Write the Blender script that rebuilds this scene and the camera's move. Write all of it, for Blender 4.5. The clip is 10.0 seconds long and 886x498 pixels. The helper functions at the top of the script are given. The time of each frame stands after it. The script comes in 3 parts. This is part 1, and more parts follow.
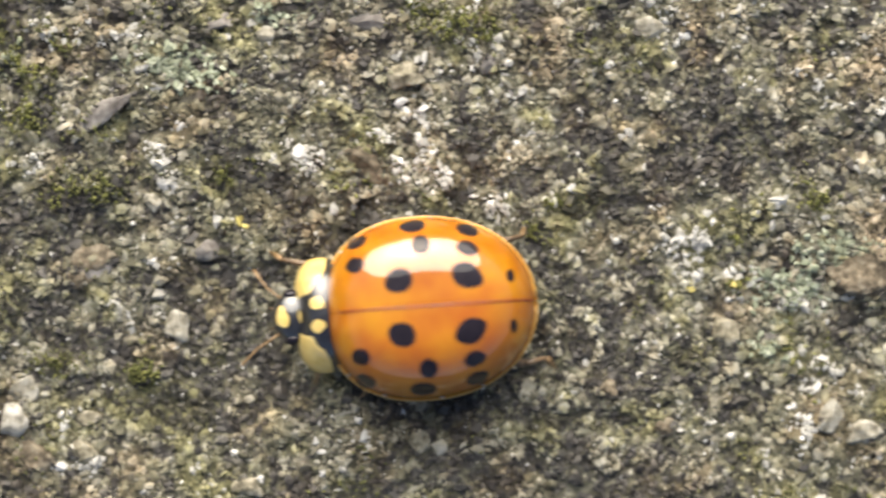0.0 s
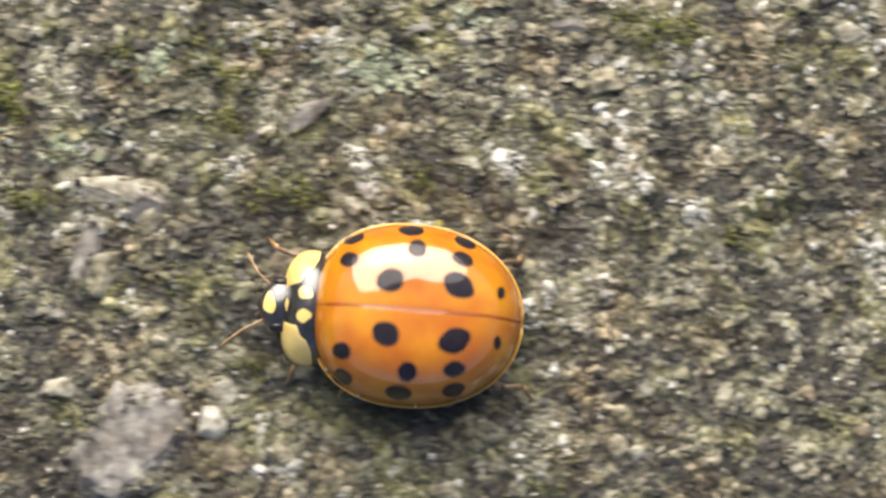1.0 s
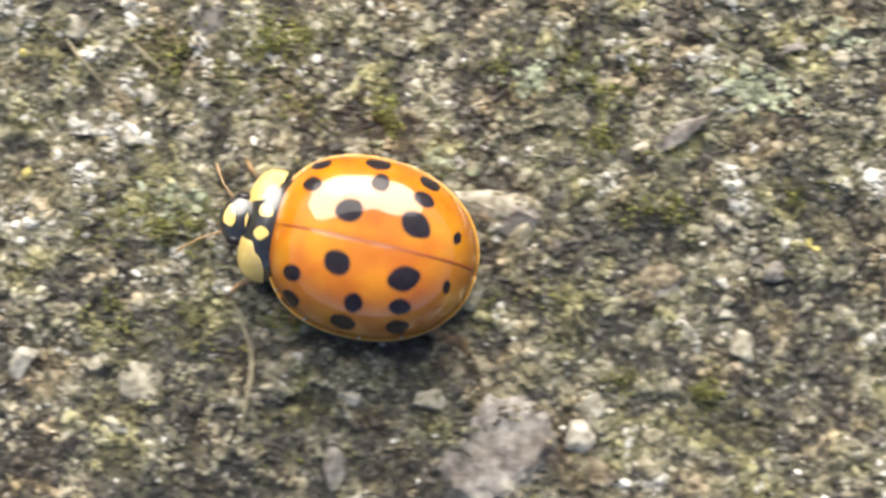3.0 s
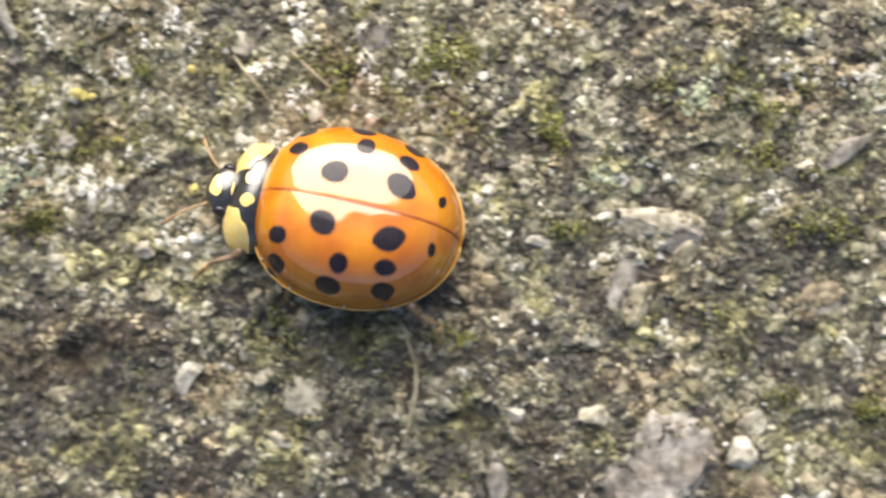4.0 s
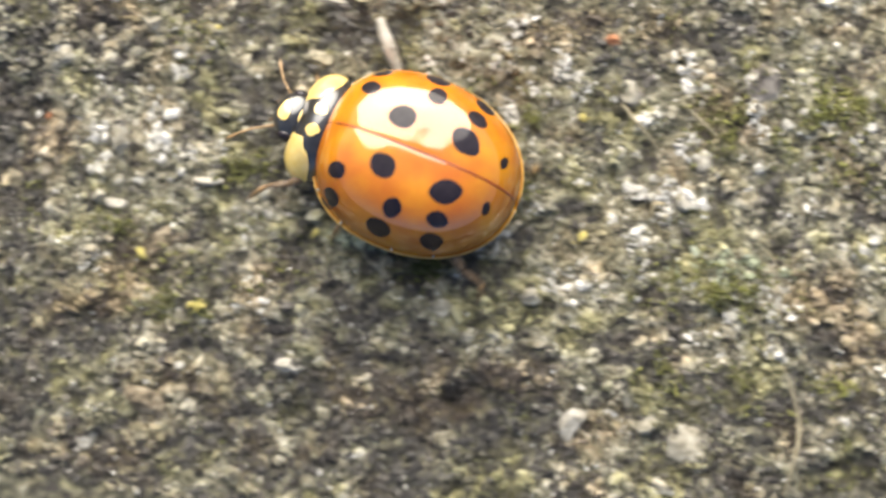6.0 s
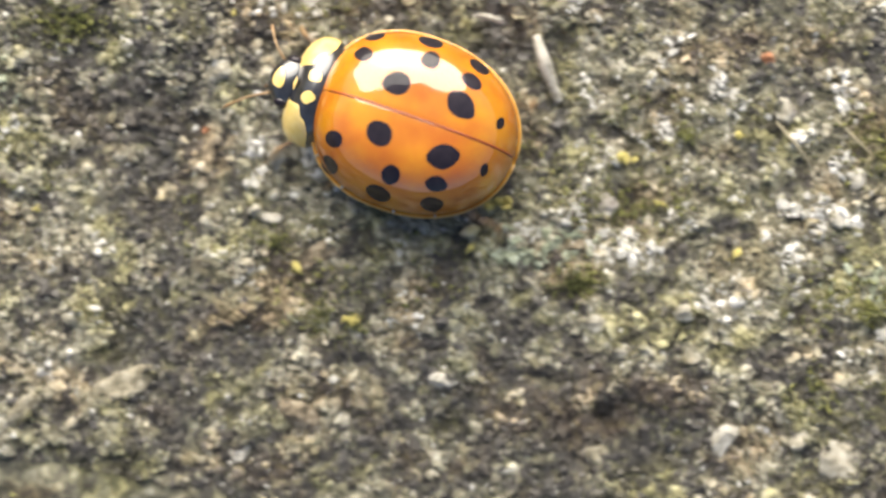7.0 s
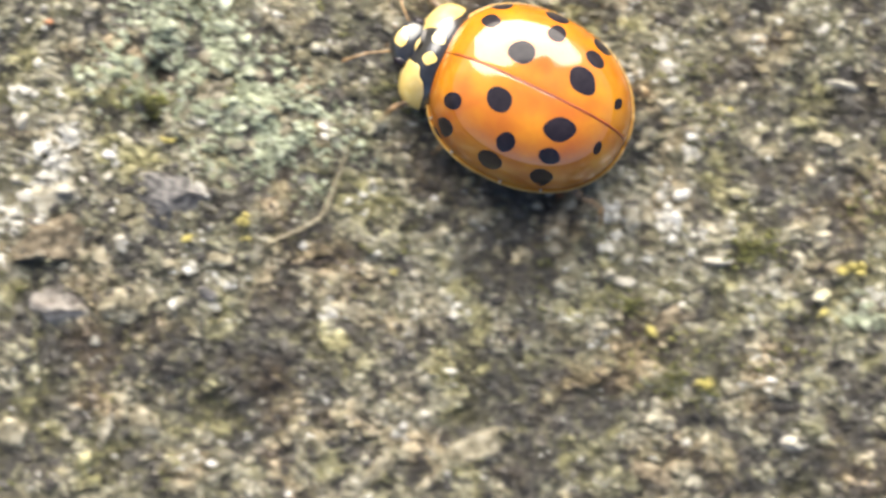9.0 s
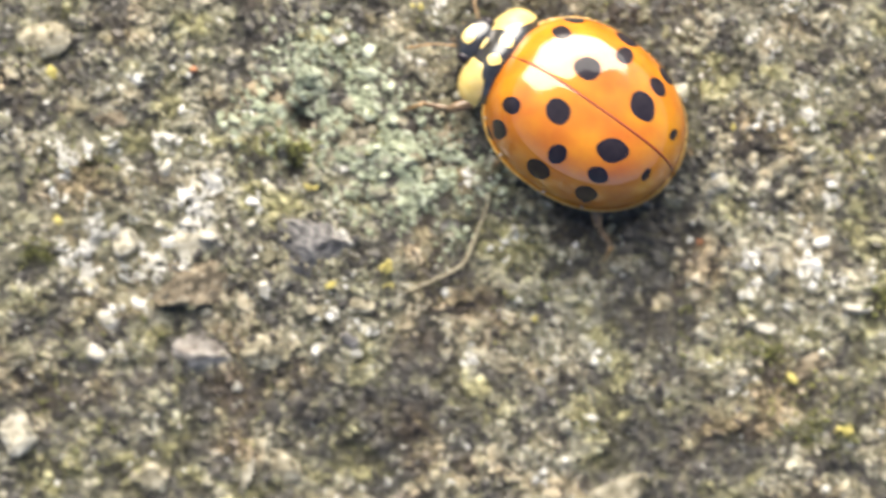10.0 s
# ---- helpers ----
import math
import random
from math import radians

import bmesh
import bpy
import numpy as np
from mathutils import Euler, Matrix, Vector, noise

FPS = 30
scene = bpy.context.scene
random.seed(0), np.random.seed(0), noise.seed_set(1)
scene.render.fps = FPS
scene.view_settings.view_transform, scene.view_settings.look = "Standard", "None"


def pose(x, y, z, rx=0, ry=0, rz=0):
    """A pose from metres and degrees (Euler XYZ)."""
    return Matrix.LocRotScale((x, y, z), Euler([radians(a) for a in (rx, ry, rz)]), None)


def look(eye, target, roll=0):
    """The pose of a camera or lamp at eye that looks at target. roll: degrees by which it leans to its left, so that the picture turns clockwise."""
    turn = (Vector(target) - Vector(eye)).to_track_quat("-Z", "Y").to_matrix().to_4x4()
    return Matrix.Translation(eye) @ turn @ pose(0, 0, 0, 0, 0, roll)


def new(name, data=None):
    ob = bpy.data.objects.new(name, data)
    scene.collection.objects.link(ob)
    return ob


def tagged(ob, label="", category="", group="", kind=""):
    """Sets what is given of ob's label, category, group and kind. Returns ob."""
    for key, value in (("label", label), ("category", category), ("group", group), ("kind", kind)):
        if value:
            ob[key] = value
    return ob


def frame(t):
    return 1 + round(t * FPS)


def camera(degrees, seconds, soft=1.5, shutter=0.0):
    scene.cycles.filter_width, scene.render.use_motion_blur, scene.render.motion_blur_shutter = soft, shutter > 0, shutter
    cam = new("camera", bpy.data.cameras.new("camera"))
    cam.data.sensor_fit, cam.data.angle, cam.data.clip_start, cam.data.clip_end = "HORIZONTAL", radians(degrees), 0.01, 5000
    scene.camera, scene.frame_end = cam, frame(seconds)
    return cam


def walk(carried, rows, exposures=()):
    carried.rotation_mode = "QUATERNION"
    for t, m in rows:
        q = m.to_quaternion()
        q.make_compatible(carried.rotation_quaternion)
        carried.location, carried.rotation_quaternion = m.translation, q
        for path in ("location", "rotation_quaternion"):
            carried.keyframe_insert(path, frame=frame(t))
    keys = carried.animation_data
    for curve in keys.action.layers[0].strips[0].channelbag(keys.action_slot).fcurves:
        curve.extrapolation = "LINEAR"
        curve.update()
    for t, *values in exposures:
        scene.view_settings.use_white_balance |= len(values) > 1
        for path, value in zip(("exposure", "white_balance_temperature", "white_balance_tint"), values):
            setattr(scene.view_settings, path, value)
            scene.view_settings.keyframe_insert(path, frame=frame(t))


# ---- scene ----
from functools import lru_cache
from itertools import count

MM = 0.001

# ---- camera ----
# Seconds, place in millimetres, turn in degrees.
cam = camera(26, 10.0, soft=2.35, shutter=0.9)
cam.data.dof.use_dof, cam.data.dof.focus_distance, cam.data.dof.aperture_fstop = True, 48.7 * MM, 24
walk(cam, [(t, pose(x * MM, y * MM, z * MM, rx, ry, rz)) for t, x, y, z, rx, ry, rz in (
    (0, 0.000, -0.000, 49.359, -1.847, -0.076, -0.041),
    (0.3, -0.862, -0.008, 49.274, -1.847, -0.076, -0.082),
    (0.5, -1.885, 0.003, 49.272, -1.847, -0.076, -0.101),
    (0.8, -3.842, 0.058, 49.321, -1.847, -0.076, 0.117),
    (1, -5.123, 0.106, 49.378, -1.847, -0.076, 0.213),
    (1.3, -6.662, 0.184, 49.458, -1.847, -0.076, 0.406),
    (1.5, -7.392, 0.218, 49.524, -1.847, -0.076, 0.512),
    (1.8, -8.653, 0.240, 49.504, -1.847, -0.076, 0.623),
    (2, -9.654, 0.253, 49.493, -1.847, -0.076, 0.633),
    (2.3, -11.341, 0.282, 49.588, -1.847, -0.076, 0.806),
    (2.5, -12.433, 0.325, 49.608, -1.847, -0.076, 0.898),
    (2.7, -13.357, 0.361, 49.665, -1.847, -0.076, 0.933),
    (3.8, -18.255, 0.696, 49.894, -1.847, -0.076, 1.137),
    (4, -19.001, 0.781, 49.928, -1.847, -0.076, 1.172),
    (4.3, -20.048, 0.864, 49.904, -1.847, -0.076, 1.221),
    (4.5, -21.196, 0.965, 50.004, -1.847, -0.076, 1.214),
    (4.8, -23.256, 1.128, 50.066, -1.847, -0.076, 1.424),
    (5, -24.384, 1.234, 50.073, -1.847, -0.076, 1.498),
    (5.3, -25.742, 1.413, 50.068, -1.847, -0.076, 1.627),
    (5.5, -26.608, 1.534, 50.057, -1.847, -0.076, 1.665),
    (5.8, -28.066, 1.684, 50.084, -1.847, -0.076, 1.792),
    (6, -29.102, 1.772, 50.129, -1.847, -0.076, 1.825),
    (6.2, -30.024, 1.816, 50.145, -1.847, -0.076, 1.950),
    (7.3, -34.225, 2.164, 50.362, -1.847, -0.076, 2.110),
    (7.5, -34.946, 2.248, 50.348, -1.847, -0.076, 2.090),
    (7.8, -36.166, 2.425, 50.388, -1.847, -0.076, 2.181),
    (8, -36.916, 2.552, 50.406, -1.847, -0.076, 2.167),
    (8.3, -38.402, 2.792, 50.518, -1.847, -0.076, 2.151),
    (8.5, -39.655, 2.960, 50.570, -1.847, -0.076, 2.195),
    (8.8, -41.500, 3.214, 50.682, -1.847, -0.076, 2.255),
    (9, -42.570, 3.394, 50.704, -1.847, -0.076, 2.307),
    (9.3, -43.853, 3.688, 50.745, -1.847, -0.076, 2.384),
    (9.5, -44.694, 3.891, 50.817, -1.847, -0.076, 2.370),
    (9.8, -45.841, 4.224, 50.851, -1.847, -0.076, 2.433),
    (10, -46.367, 4.483, 50.848, -1.847, -0.076, 2.407),
)], exposures=[(0, 0.48), (2.5, 0.66), (5.5, 0.76), (7.5, 0.80), (9, 0.95), (10, 0.99)])

# ---- light ----
SUN_TURN, SUN_HEIGHT = radians(97), radians(29)   # from +x towards +y; above the horizon
world = bpy.data.worlds.new("world")
scene.world = world
world.use_nodes = True
sky = world.node_tree.nodes.new("ShaderNodeTexSky")
sky.sky_type = "NISHITA"
sky.sun_disc = False
sky.sun_elevation = SUN_HEIGHT
sky.sun_rotation = radians(90) - SUN_TURN
sky.air_density, sky.dust_density, sky.ozone_density = 0.8, 6, 1.0
back = world.node_tree.nodes["Background"]
back.inputs["Strength"].default_value = 0.105
world.node_tree.links.new(sky.outputs["Color"], back.inputs["Color"])
sun_data = bpy.data.lights.new("sun", "SUN")
sun_data.energy, sun_data.angle, sun_data.color = 4.5, radians(80), (1.0, 0.94, 0.835)
sun = new("sun", sun_data)
toward = Vector((math.cos(SUN_TURN) * math.cos(SUN_HEIGHT), math.sin(SUN_TURN) * math.cos(SUN_HEIGHT), math.sin(SUN_HEIGHT)))
sun.matrix_basis = look(toward * 2, (0, 0, 0))


# ---- materials ----
def ramp_node(nodes, stops, constant=False):
    ramp = nodes.new("ShaderNodeValToRGB")
    ramp.color_ramp.interpolation = "CONSTANT" if constant else "LINEAR"
    while len(ramp.color_ramp.elements) < len(stops):
        ramp.color_ramp.elements.new(0.5)
    for element, (place, colour) in zip(ramp.color_ramp.elements, stops):
        element.position, element.color = place, (*colour, 1)
    return ramp


def material(name, stops, rough=0.8, per_mm=3.0, mottle=0.5, relief=0.3, coat=0.0, island=False, coat_rough=0.05, coat_ior=1.65, tint=0.0, gloss=0.5, patch=7.0, single=0.62):
    """Colours from stops, spread by grain noise (and by piece, where island), with stains at a second scale and fine relief."""
    mat = bpy.data.materials.new(name)
    mat.use_nodes = True
    nodes, links = mat.node_tree.nodes, mat.node_tree.links
    shader = nodes["Principled BSDF"]
    place = nodes.new("ShaderNodeTexCoord")
    fine = nodes.new("ShaderNodeTexNoise")
    fine.inputs["Scale"].default_value, fine.inputs["Detail"].default_value = per_mm / MM, 5
    broad = nodes.new("ShaderNodeTexNoise")
    broad.inputs["Scale"].default_value, broad.inputs["Detail"].default_value = per_mm / MM / patch, 3
    for tex in (fine, broad):
        links.new(place.outputs["Object"], tex.inputs["Vector"])
    value = fine.outputs["Fac"]
    if island:
        info, blend = nodes.new("ShaderNodeNewGeometry"), nodes.new("ShaderNodeMix")
        blend.inputs["Factor"].default_value = single   # how far single pieces go with the grain
        links.new(info.outputs["Random Per Island"], blend.inputs[2])
        links.new(fine.outputs["Fac"], blend.inputs[3])
        value = blend.outputs[0]
    ramp = ramp_node(nodes, stops)
    links.new(value, ramp.inputs["Fac"])
    stain = ramp_node(nodes, [(0.3, (1 - mottle,) * 3), (0.7, (1 + mottle * 0.5,) * 3)])
    links.new(broad.outputs["Fac"], stain.inputs["Fac"])
    mul = nodes.new("ShaderNodeMix")
    mul.data_type, mul.blend_type = "RGBA", "MULTIPLY"
    mul.inputs["Factor"].default_value = 1
    links.new(ramp.outputs["Color"], mul.inputs[6])
    links.new(stain.outputs["Color"], mul.inputs[7])
    colour = mul.outputs[2]
    if tint:   # brown, grey and olive stains some millimetres wide
        veil, wash = nodes.new("ShaderNodeTexNoise"), nodes.new("ShaderNodeMix")
        veil.inputs["Scale"].default_value, veil.inputs["Detail"].default_value, veil.inputs["Roughness"].default_value = 0.42 / MM, 6, 0.62
        links.new(place.outputs["Object"], veil.inputs["Vector"])
        hues = ramp_node(nodes, [(0.36, (1.15, 0.97, 0.81)), (0.45, (1.03, 0.99, 0.92)), (0.53, (0.97, 1.0, 1.04)), (0.61, (1.04, 1.05, 0.72))])
        links.new(veil.outputs["Fac"], hues.inputs["Fac"])
        wash.data_type, wash.blend_type = "RGBA", "MULTIPLY"
        wash.inputs["Factor"].default_value = tint
        links.new(colour, wash.inputs[6])
        links.new(hues.outputs["Color"], wash.inputs[7])
        colour = wash.outputs[2]
    links.new(colour, shader.inputs["Base Color"])
    shader.inputs["Roughness"].default_value = rough
    shader.inputs["Specular IOR Level"].default_value = gloss
    shader.inputs["Coat Weight"].default_value = coat
    shader.inputs["Coat Roughness"].default_value = coat_rough
    shader.inputs["Coat IOR"].default_value = coat_ior
    if relief:
        bump = nodes.new("ShaderNodeBump")
        bump.inputs["Strength"].default_value, bump.inputs["Distance"].default_value = relief, 0.06 * MM
        links.new(fine.outputs["Fac"], bump.inputs["Height"])
        links.new(bump.outputs["Normal"], shader.inputs["Normal"])
    return mat


# Algae stains, darkened further to paint the shade in gaps between grains.
SOIL = material("algae_stained_concrete", [(0.34, (0.034, 0.031, 0.029)), (0.44, (0.075, 0.072, 0.055)), (0.53, (0.130, 0.124, 0.084)), (0.63, (0.235, 0.222, 0.158)), (0.76, (0.40, 0.39, 0.32))], 0.9, 2.9, 0.5, 1.0, tint=0.9)
DARK_GRIT = material("black_algae_grit", [(0.25, (0.024, 0.022, 0.021)), (0.5, (0.060, 0.055, 0.049)), (0.75, (0.135, 0.124, 0.105))], 0.48, 5, 0.45, 0.8, island=True, patch=2.6, single=0.70, tint=0.9)
OLIVE_GRIT = material("olive_grit", [(0.25, (0.066, 0.062, 0.040)), (0.5, (0.202, 0.190, 0.124)), (0.75, (0.352, 0.336, 0.246))], 0.75, 4, 0.45, 0.8, island=True, patch=2.6, single=0.70, tint=0.9)
TAN_SAND = material("tan_sand", [(0.25, (0.109, 0.095, 0.067)), (0.45, (0.287, 0.265, 0.192)), (0.6, (0.396, 0.373, 0.291)), (0.78, (0.536, 0.517, 0.448))], 0.6, 4, 0.45, 0.8, island=True, patch=2.6, single=0.70, tint=0.9)
PALE_SAND = material("pale_quartz_sand", [(0.25, (0.38, 0.37, 0.325)), (0.5, (0.58, 0.57, 0.52)), (0.75, (0.76, 0.755, 0.73))], 0.5, 4, 0.3, 0.6, island=True)
MOSS = material("yellow_green_moss", [(0.25, (0.07, 0.082, 0.022)), (0.5, (0.17, 0.18, 0.048)), (0.75, (0.33, 0.33, 0.095))], 0.7, 3, 0.45, 0.3, island=True, patch=2.5, single=0.72)
YELLOW_LICHEN = material("yellow_lichen", [(0.2, (0.33, 0.29, 0.08)), (0.8, (0.58, 0.50, 0.16))], 0.75, 6, 0.3, 0.5, island=True)
MINT_LICHEN = material("mint_grey_lichen", [(0.25, (0.17, 0.19, 0.12)), (0.5, (0.33, 0.37, 0.255)), (0.75, (0.56, 0.60, 0.47))], 0.85, 5, 0.35, 0.8, island=True)
ROCKS = {
    "pinkgrey": material("pink_grey_stone", [(0.30, (0.13, 0.12, 0.113)), (0.46, (0.24, 0.225, 0.21)), (0.68, (0.38, 0.36, 0.34))], 0.8, 3.6, 0.45, 0.8, tint=0.4),
    "tan": material("tan_stone", [(0.32, (0.09, 0.08, 0.05)), (0.5, (0.31, 0.28, 0.195)), (0.68, (0.52, 0.48, 0.37))], 0.8, 4.5, 0.45, 1.0),
    "pale": material("pale_stone", [(0.30, (0.15, 0.135, 0.095)), (0.48, (0.38, 0.355, 0.28)), (0.68, (0.55, 0.53, 0.45))], 0.75, 4.5, 0.4, 0.9),
    "white": material("white_quartz", [(0.30, (0.24, 0.225, 0.18)), (0.46, (0.42, 0.40, 0.34)), (0.68, (0.60, 0.58, 0.52))], 0.6, 4.5, 0.3, 0.7),
    "brown": material("brown_stone", [(0.32, (0.06, 0.05, 0.032)), (0.5, (0.21, 0.17, 0.115)), (0.68, (0.38, 0.33, 0.24))], 0.85, 4.5, 0.45, 1.0),
    "orange": material("orange_brick_crumb", [(0.30, (0.22, 0.085, 0.035)), (0.48, (0.44, 0.19, 0.09)), (0.68, (0.62, 0.34, 0.20))], 0.8, 4.5, 0.4, 0.9),
    "grey": material("violet_grey_stone", [(0.32, (0.06, 0.058, 0.058)), (0.5, (0.17, 0.165, 0.165)), (0.68, (0.36, 0.34, 0.32))], 0.8, 4.5, 0.45, 1.0),
}
FIBRE = material("dry_fibre", [(0.3, (0.22, 0.19, 0.12)), (0.7, (0.40, 0.36, 0.25))], 0.6, 4, 0.3, 0.3)
ORANGE = material("orange_wing_case", [(0.3, (0.50, 0.125, 0.000)), (0.5, (0.59, 0.195, 0.000)), (0.7, (0.66, 0.275, 0.000))], 0.5, 0.9, 0.26, 0.10, coat=1.0, coat_rough=0.065, coat_ior=2.08, gloss=0.1)
BLACK_SPOT = material("black_spot", [(0.3, (0.010, 0.008, 0.014)), (0.7, (0.022, 0.017, 0.024))], 0.5, 4, 0.2, 0.0, coat=0.45, coat_rough=0.05, gloss=0.1)
AMBER = material("pale_amber_rim", [(0.3, (0.55, 0.30, 0.05)), (0.7, (0.72, 0.45, 0.12))], 0.35, 3, 0.2, 0.0, coat=0.5)
SUTURE = material("red_brown_suture", [(0.3, (0.20, 0.028, 0.002)), (0.7, (0.31, 0.052, 0.004))], 0.45, 4, 0.2, 0.0, coat=0.25, coat_rough=0.15)
BLACK = material("glossy_black_shell", [(0.3, (0.010, 0.011, 0.013)), (0.7, (0.030, 0.030, 0.033))], 0.3, 5, 0.3, 0.15, coat=1.0, coat_rough=0.17, coat_ior=1.85)
CREAM = material("cream_shell", [(0.3, (0.82, 0.58, 0.14)), (0.7, (0.90, 0.70, 0.27))], 0.35, 3, 0.15, 0.1, coat=1.0, coat_rough=0.12, coat_ior=1.85)
LEG_BROWN = material("amber_leg", [(0.3, (0.085, 0.055, 0.030)), (0.7, (0.22, 0.145, 0.080))], 0.35, 5, 0.3, 0.2, coat=0.3)
LEG_PALE = material("pale_foot", [(0.3, (0.22, 0.135, 0.055)), (0.7, (0.40, 0.26, 0.13))], 0.4, 5, 0.3, 0.2, coat=0.2)


# ---- meshes ----
@lru_cache(maxsize=None)
def noise_grid(seed, size):
    return np.random.RandomState(seed).rand(size, size)


def lattice(x, y, step, seed, size=257):
    """Smooth value noise of -1 to 1 over the plane, in millimetres."""
    grid = noise_grid(seed, size)
    u, v = np.asarray(x) / step + 1000.37, np.asarray(y) / step + 1000.71
    i, j = np.floor(u).astype(int), np.floor(v).astype(int)
    a, b = u - i, v - j
    a, b = a * a * (3 - 2 * a), b * b * (3 - 2 * b)
    i0, i1, j0, j1 = i % size, (i + 1) % size, j % size, (j + 1) % size
    low = grid[i0, j0] * (1 - a) + grid[i1, j0] * a
    high = grid[i0, j1] * (1 - a) + grid[i1, j1] * a
    return 2 * (low * (1 - b) + high * b) - 1


def cells(x, y, step, seed, size=311):
    """Uneven cells of about that width: how near the middle of its cell each place lies (1 to 0), and two chance values of the cell."""
    u, v = np.asarray(x, float) / step + 500, np.asarray(y, float) / step + 500
    rng = np.random.RandomState(seed)
    jx, jy, one, two = rng.rand(4, size, size)
    i, j = np.floor(u).astype(int), np.floor(v).astype(int)
    best, first, second = np.full(u.shape, 9.0), np.zeros(u.shape), np.zeros(u.shape)
    for di in (-1, 0, 1):
        for dj in (-1, 0, 1):
            a, c = (i + di) % size, (j + dj) % size
            d = (i + di + jx[a, c] - u) ** 2 + (j + dj + jy[a, c] - v) ** 2
            near = d < best
            best, first, second = np.where(near, d, best), np.where(near, one[a, c], first), np.where(near, two[a, c], second)
    return np.clip(1 - 1.4 * best, 0, 1), first, second


PINKGREY = [
    (-8.61, 1.91, 0.86, 0.32, 35), (-6.02, -1.57, 0.33, 0.29, 0), (-1.87, 4.21, 0.68, 0.29, 0), (1.24, 3.2, 0.36, 0.26, 0),
    (-20.7, 4.57, 0.64, 0.64, 0), (-9.03, -2.08, 0.6, 0.33, 25), (-12.98, -6.61, 1.54, 1.43, 60), (-17.29, -6.9, 0.36, 0.86, 0),
    (-5.65, 4.23, 0.43, 0.29, 20), (-24.19, 4.35, 0.29, 0.3, 0), (-28.83, 1.7, 0.33, 0.36, 0), (-14.18, -1.52, 0.5, 1.07, -12),
    (-12.5, -0.38, 0.64, 0.6, 20), (-52.46, -0.17, 0.8, 0.64, 10), (-46.02, 3.62, 0.43, 0.29, 40),
]
TAN_EAST = [
    (7.35, -3.76, 0.51, 0.33, -5), (-0.58, -6.53, 0.29, 0.33, 0), (-9.17, -6.81, 0.43, 0.29, -20), (-0.86, 2.91, 0.64, 0.4, 10),
    (4.06, 1.68, 0.33, 0.21, 0), (-4.95, -7.69, 0.43, 0.29, 0), (-5.79, -3.71, 0.29, 0.36, 0), (-9.25, -5.97, 0.43, 0.21, 0),
    (-13.87, -2.03, 0.47, 0.71, -25),
]
TAN_WEST = [
    (-12.57, -0.83, 0.24, 0.71, -35), (-28.89, -4.84, 0.33, 0.29, 0), (-43.91, -4.14, 0.33, 0.61, -30), (-41.26, -3.45, 0.86, 0.4, 20),
    (-32.38, 5.02, 0.43, 0.26, 0), (-50.89, -0.03, 0.74, 0.66, 30), (-53.76, -3.54, 0.57, 0.33, -10), (-48.32, 1.28, 0.37, 0.19, 0),
    (-50.24, -3.16, 0.57, 0.43, -20), (-57.02, 7.93, 0.79, 0.43, 0),
]
PALE_EAST = [
    (-7.42, -0.34, 0.24, 0.29, 0), (-10.76, -5.2, 0.37, 0.36, 20), (10.05, -5.88, 0.36, 0.44, -20), (10.92, -6.32, 0.5, 0.36, 0),
    (5.36, 4.06, 0.43, 0.29, 0), (-4.47, 3.93, 0.29, 0.21, 0), (-6.81, -3.51, 0.43, 0.54, 0), (-14.97, -5.1, 0.44, 0.34, 0),
    (-23.53, -4.22, 0.24, 0.29, -20), (-13.66, -0.07, 1.43, 0.46, 0), (-22.37, -4.86, 0.79, 0.54, -20), (-15.09, -3.09, 0.33, 0.29, 0),
    (-12.22, -5.98, 0.43, 0.36, 0), (-23.13, -5.91, 0.43, 0.21, -20),
]
PALE_WEST = [
    (-24.26, 4.41, 0.29, 0.33, 0), (-28.26, -2.1, 0.26, 0.19, 0), (-38.01, 1.27, 0.24, 0.26, -40), (-28.92, 1.68, 0.36, 0.3, 0),
    (-29.02, -1.37, 0.36, 0.24, 0), (-26.66, -0.99, 0.31, 0.29, 0), (-52.79, 2.74, 0.79, 0.43, 20), (-37.45, 2.78, 0.29, 0.53, 0),
    (-36.7, 5.81, 0.29, 0.26, 0), (-39.05, 4.96, 0.31, 0.29, 0), (-54.66, 2.66, 0.33, 0.5, 0), (-57.33, -2.4, 0.5, 0.64, 0),
    (-51.14, -3.2, 0.17, 0.64, -15),
]
WHITE_EAST = [
    (-11.06, -6.08, 0.44, 0.47, 0), (-22.28, 2.66, 0.24, 0.27, 0), (-22.78, 1.57, 0.21, 0.24, 0), (-7.27, -2.75, 0.26, 0.16, -10),
    (-25.51, -4.26, 0.32, 0.57, -35), (-13.14, -0.03, 0.2, 0.19, 0), (-13.28, -0.56, 0.19, 0.19, 0), (-13.81, -1.01, 0.17, 0.16, 0),
    (-16.43, -0.57, 0.4, 0.2, 0), (-16.99, -5.04, 0.31, 0.23, -20), (-37.62, 1.09, 0.29, 0.17, 0), (-31.99, 6.51, 0.44, 0.13, -5),
]
WHITE_WEST = [
    (-32.97, -3.0, 0.3, 0.29, 0), (-38.16, -5.13, 0.29, 0.24, 0), (-52.43, 2.9, 0.24, 0.16, 20), (-53.61, 4.65, 0.19, 0.23, 0),
    (-53.78, 3.15, 0.14, 0.16, 0), (-50.88, 1.55, 0.17, 0.33, 10), (-51.32, 3.33, 0.14, 0.14, 0), (-55.04, 0.62, 0.31, 0.36, 0),
    (-55.38, -0.29, 0.26, 0.29, 0), (-35.16, 1.76, 0.46, 0.14, 0), (-44.37, 3.47, 0.14, 0.13, 0), (-51.53, -1.03, 0.16, 0.16, 0),
]
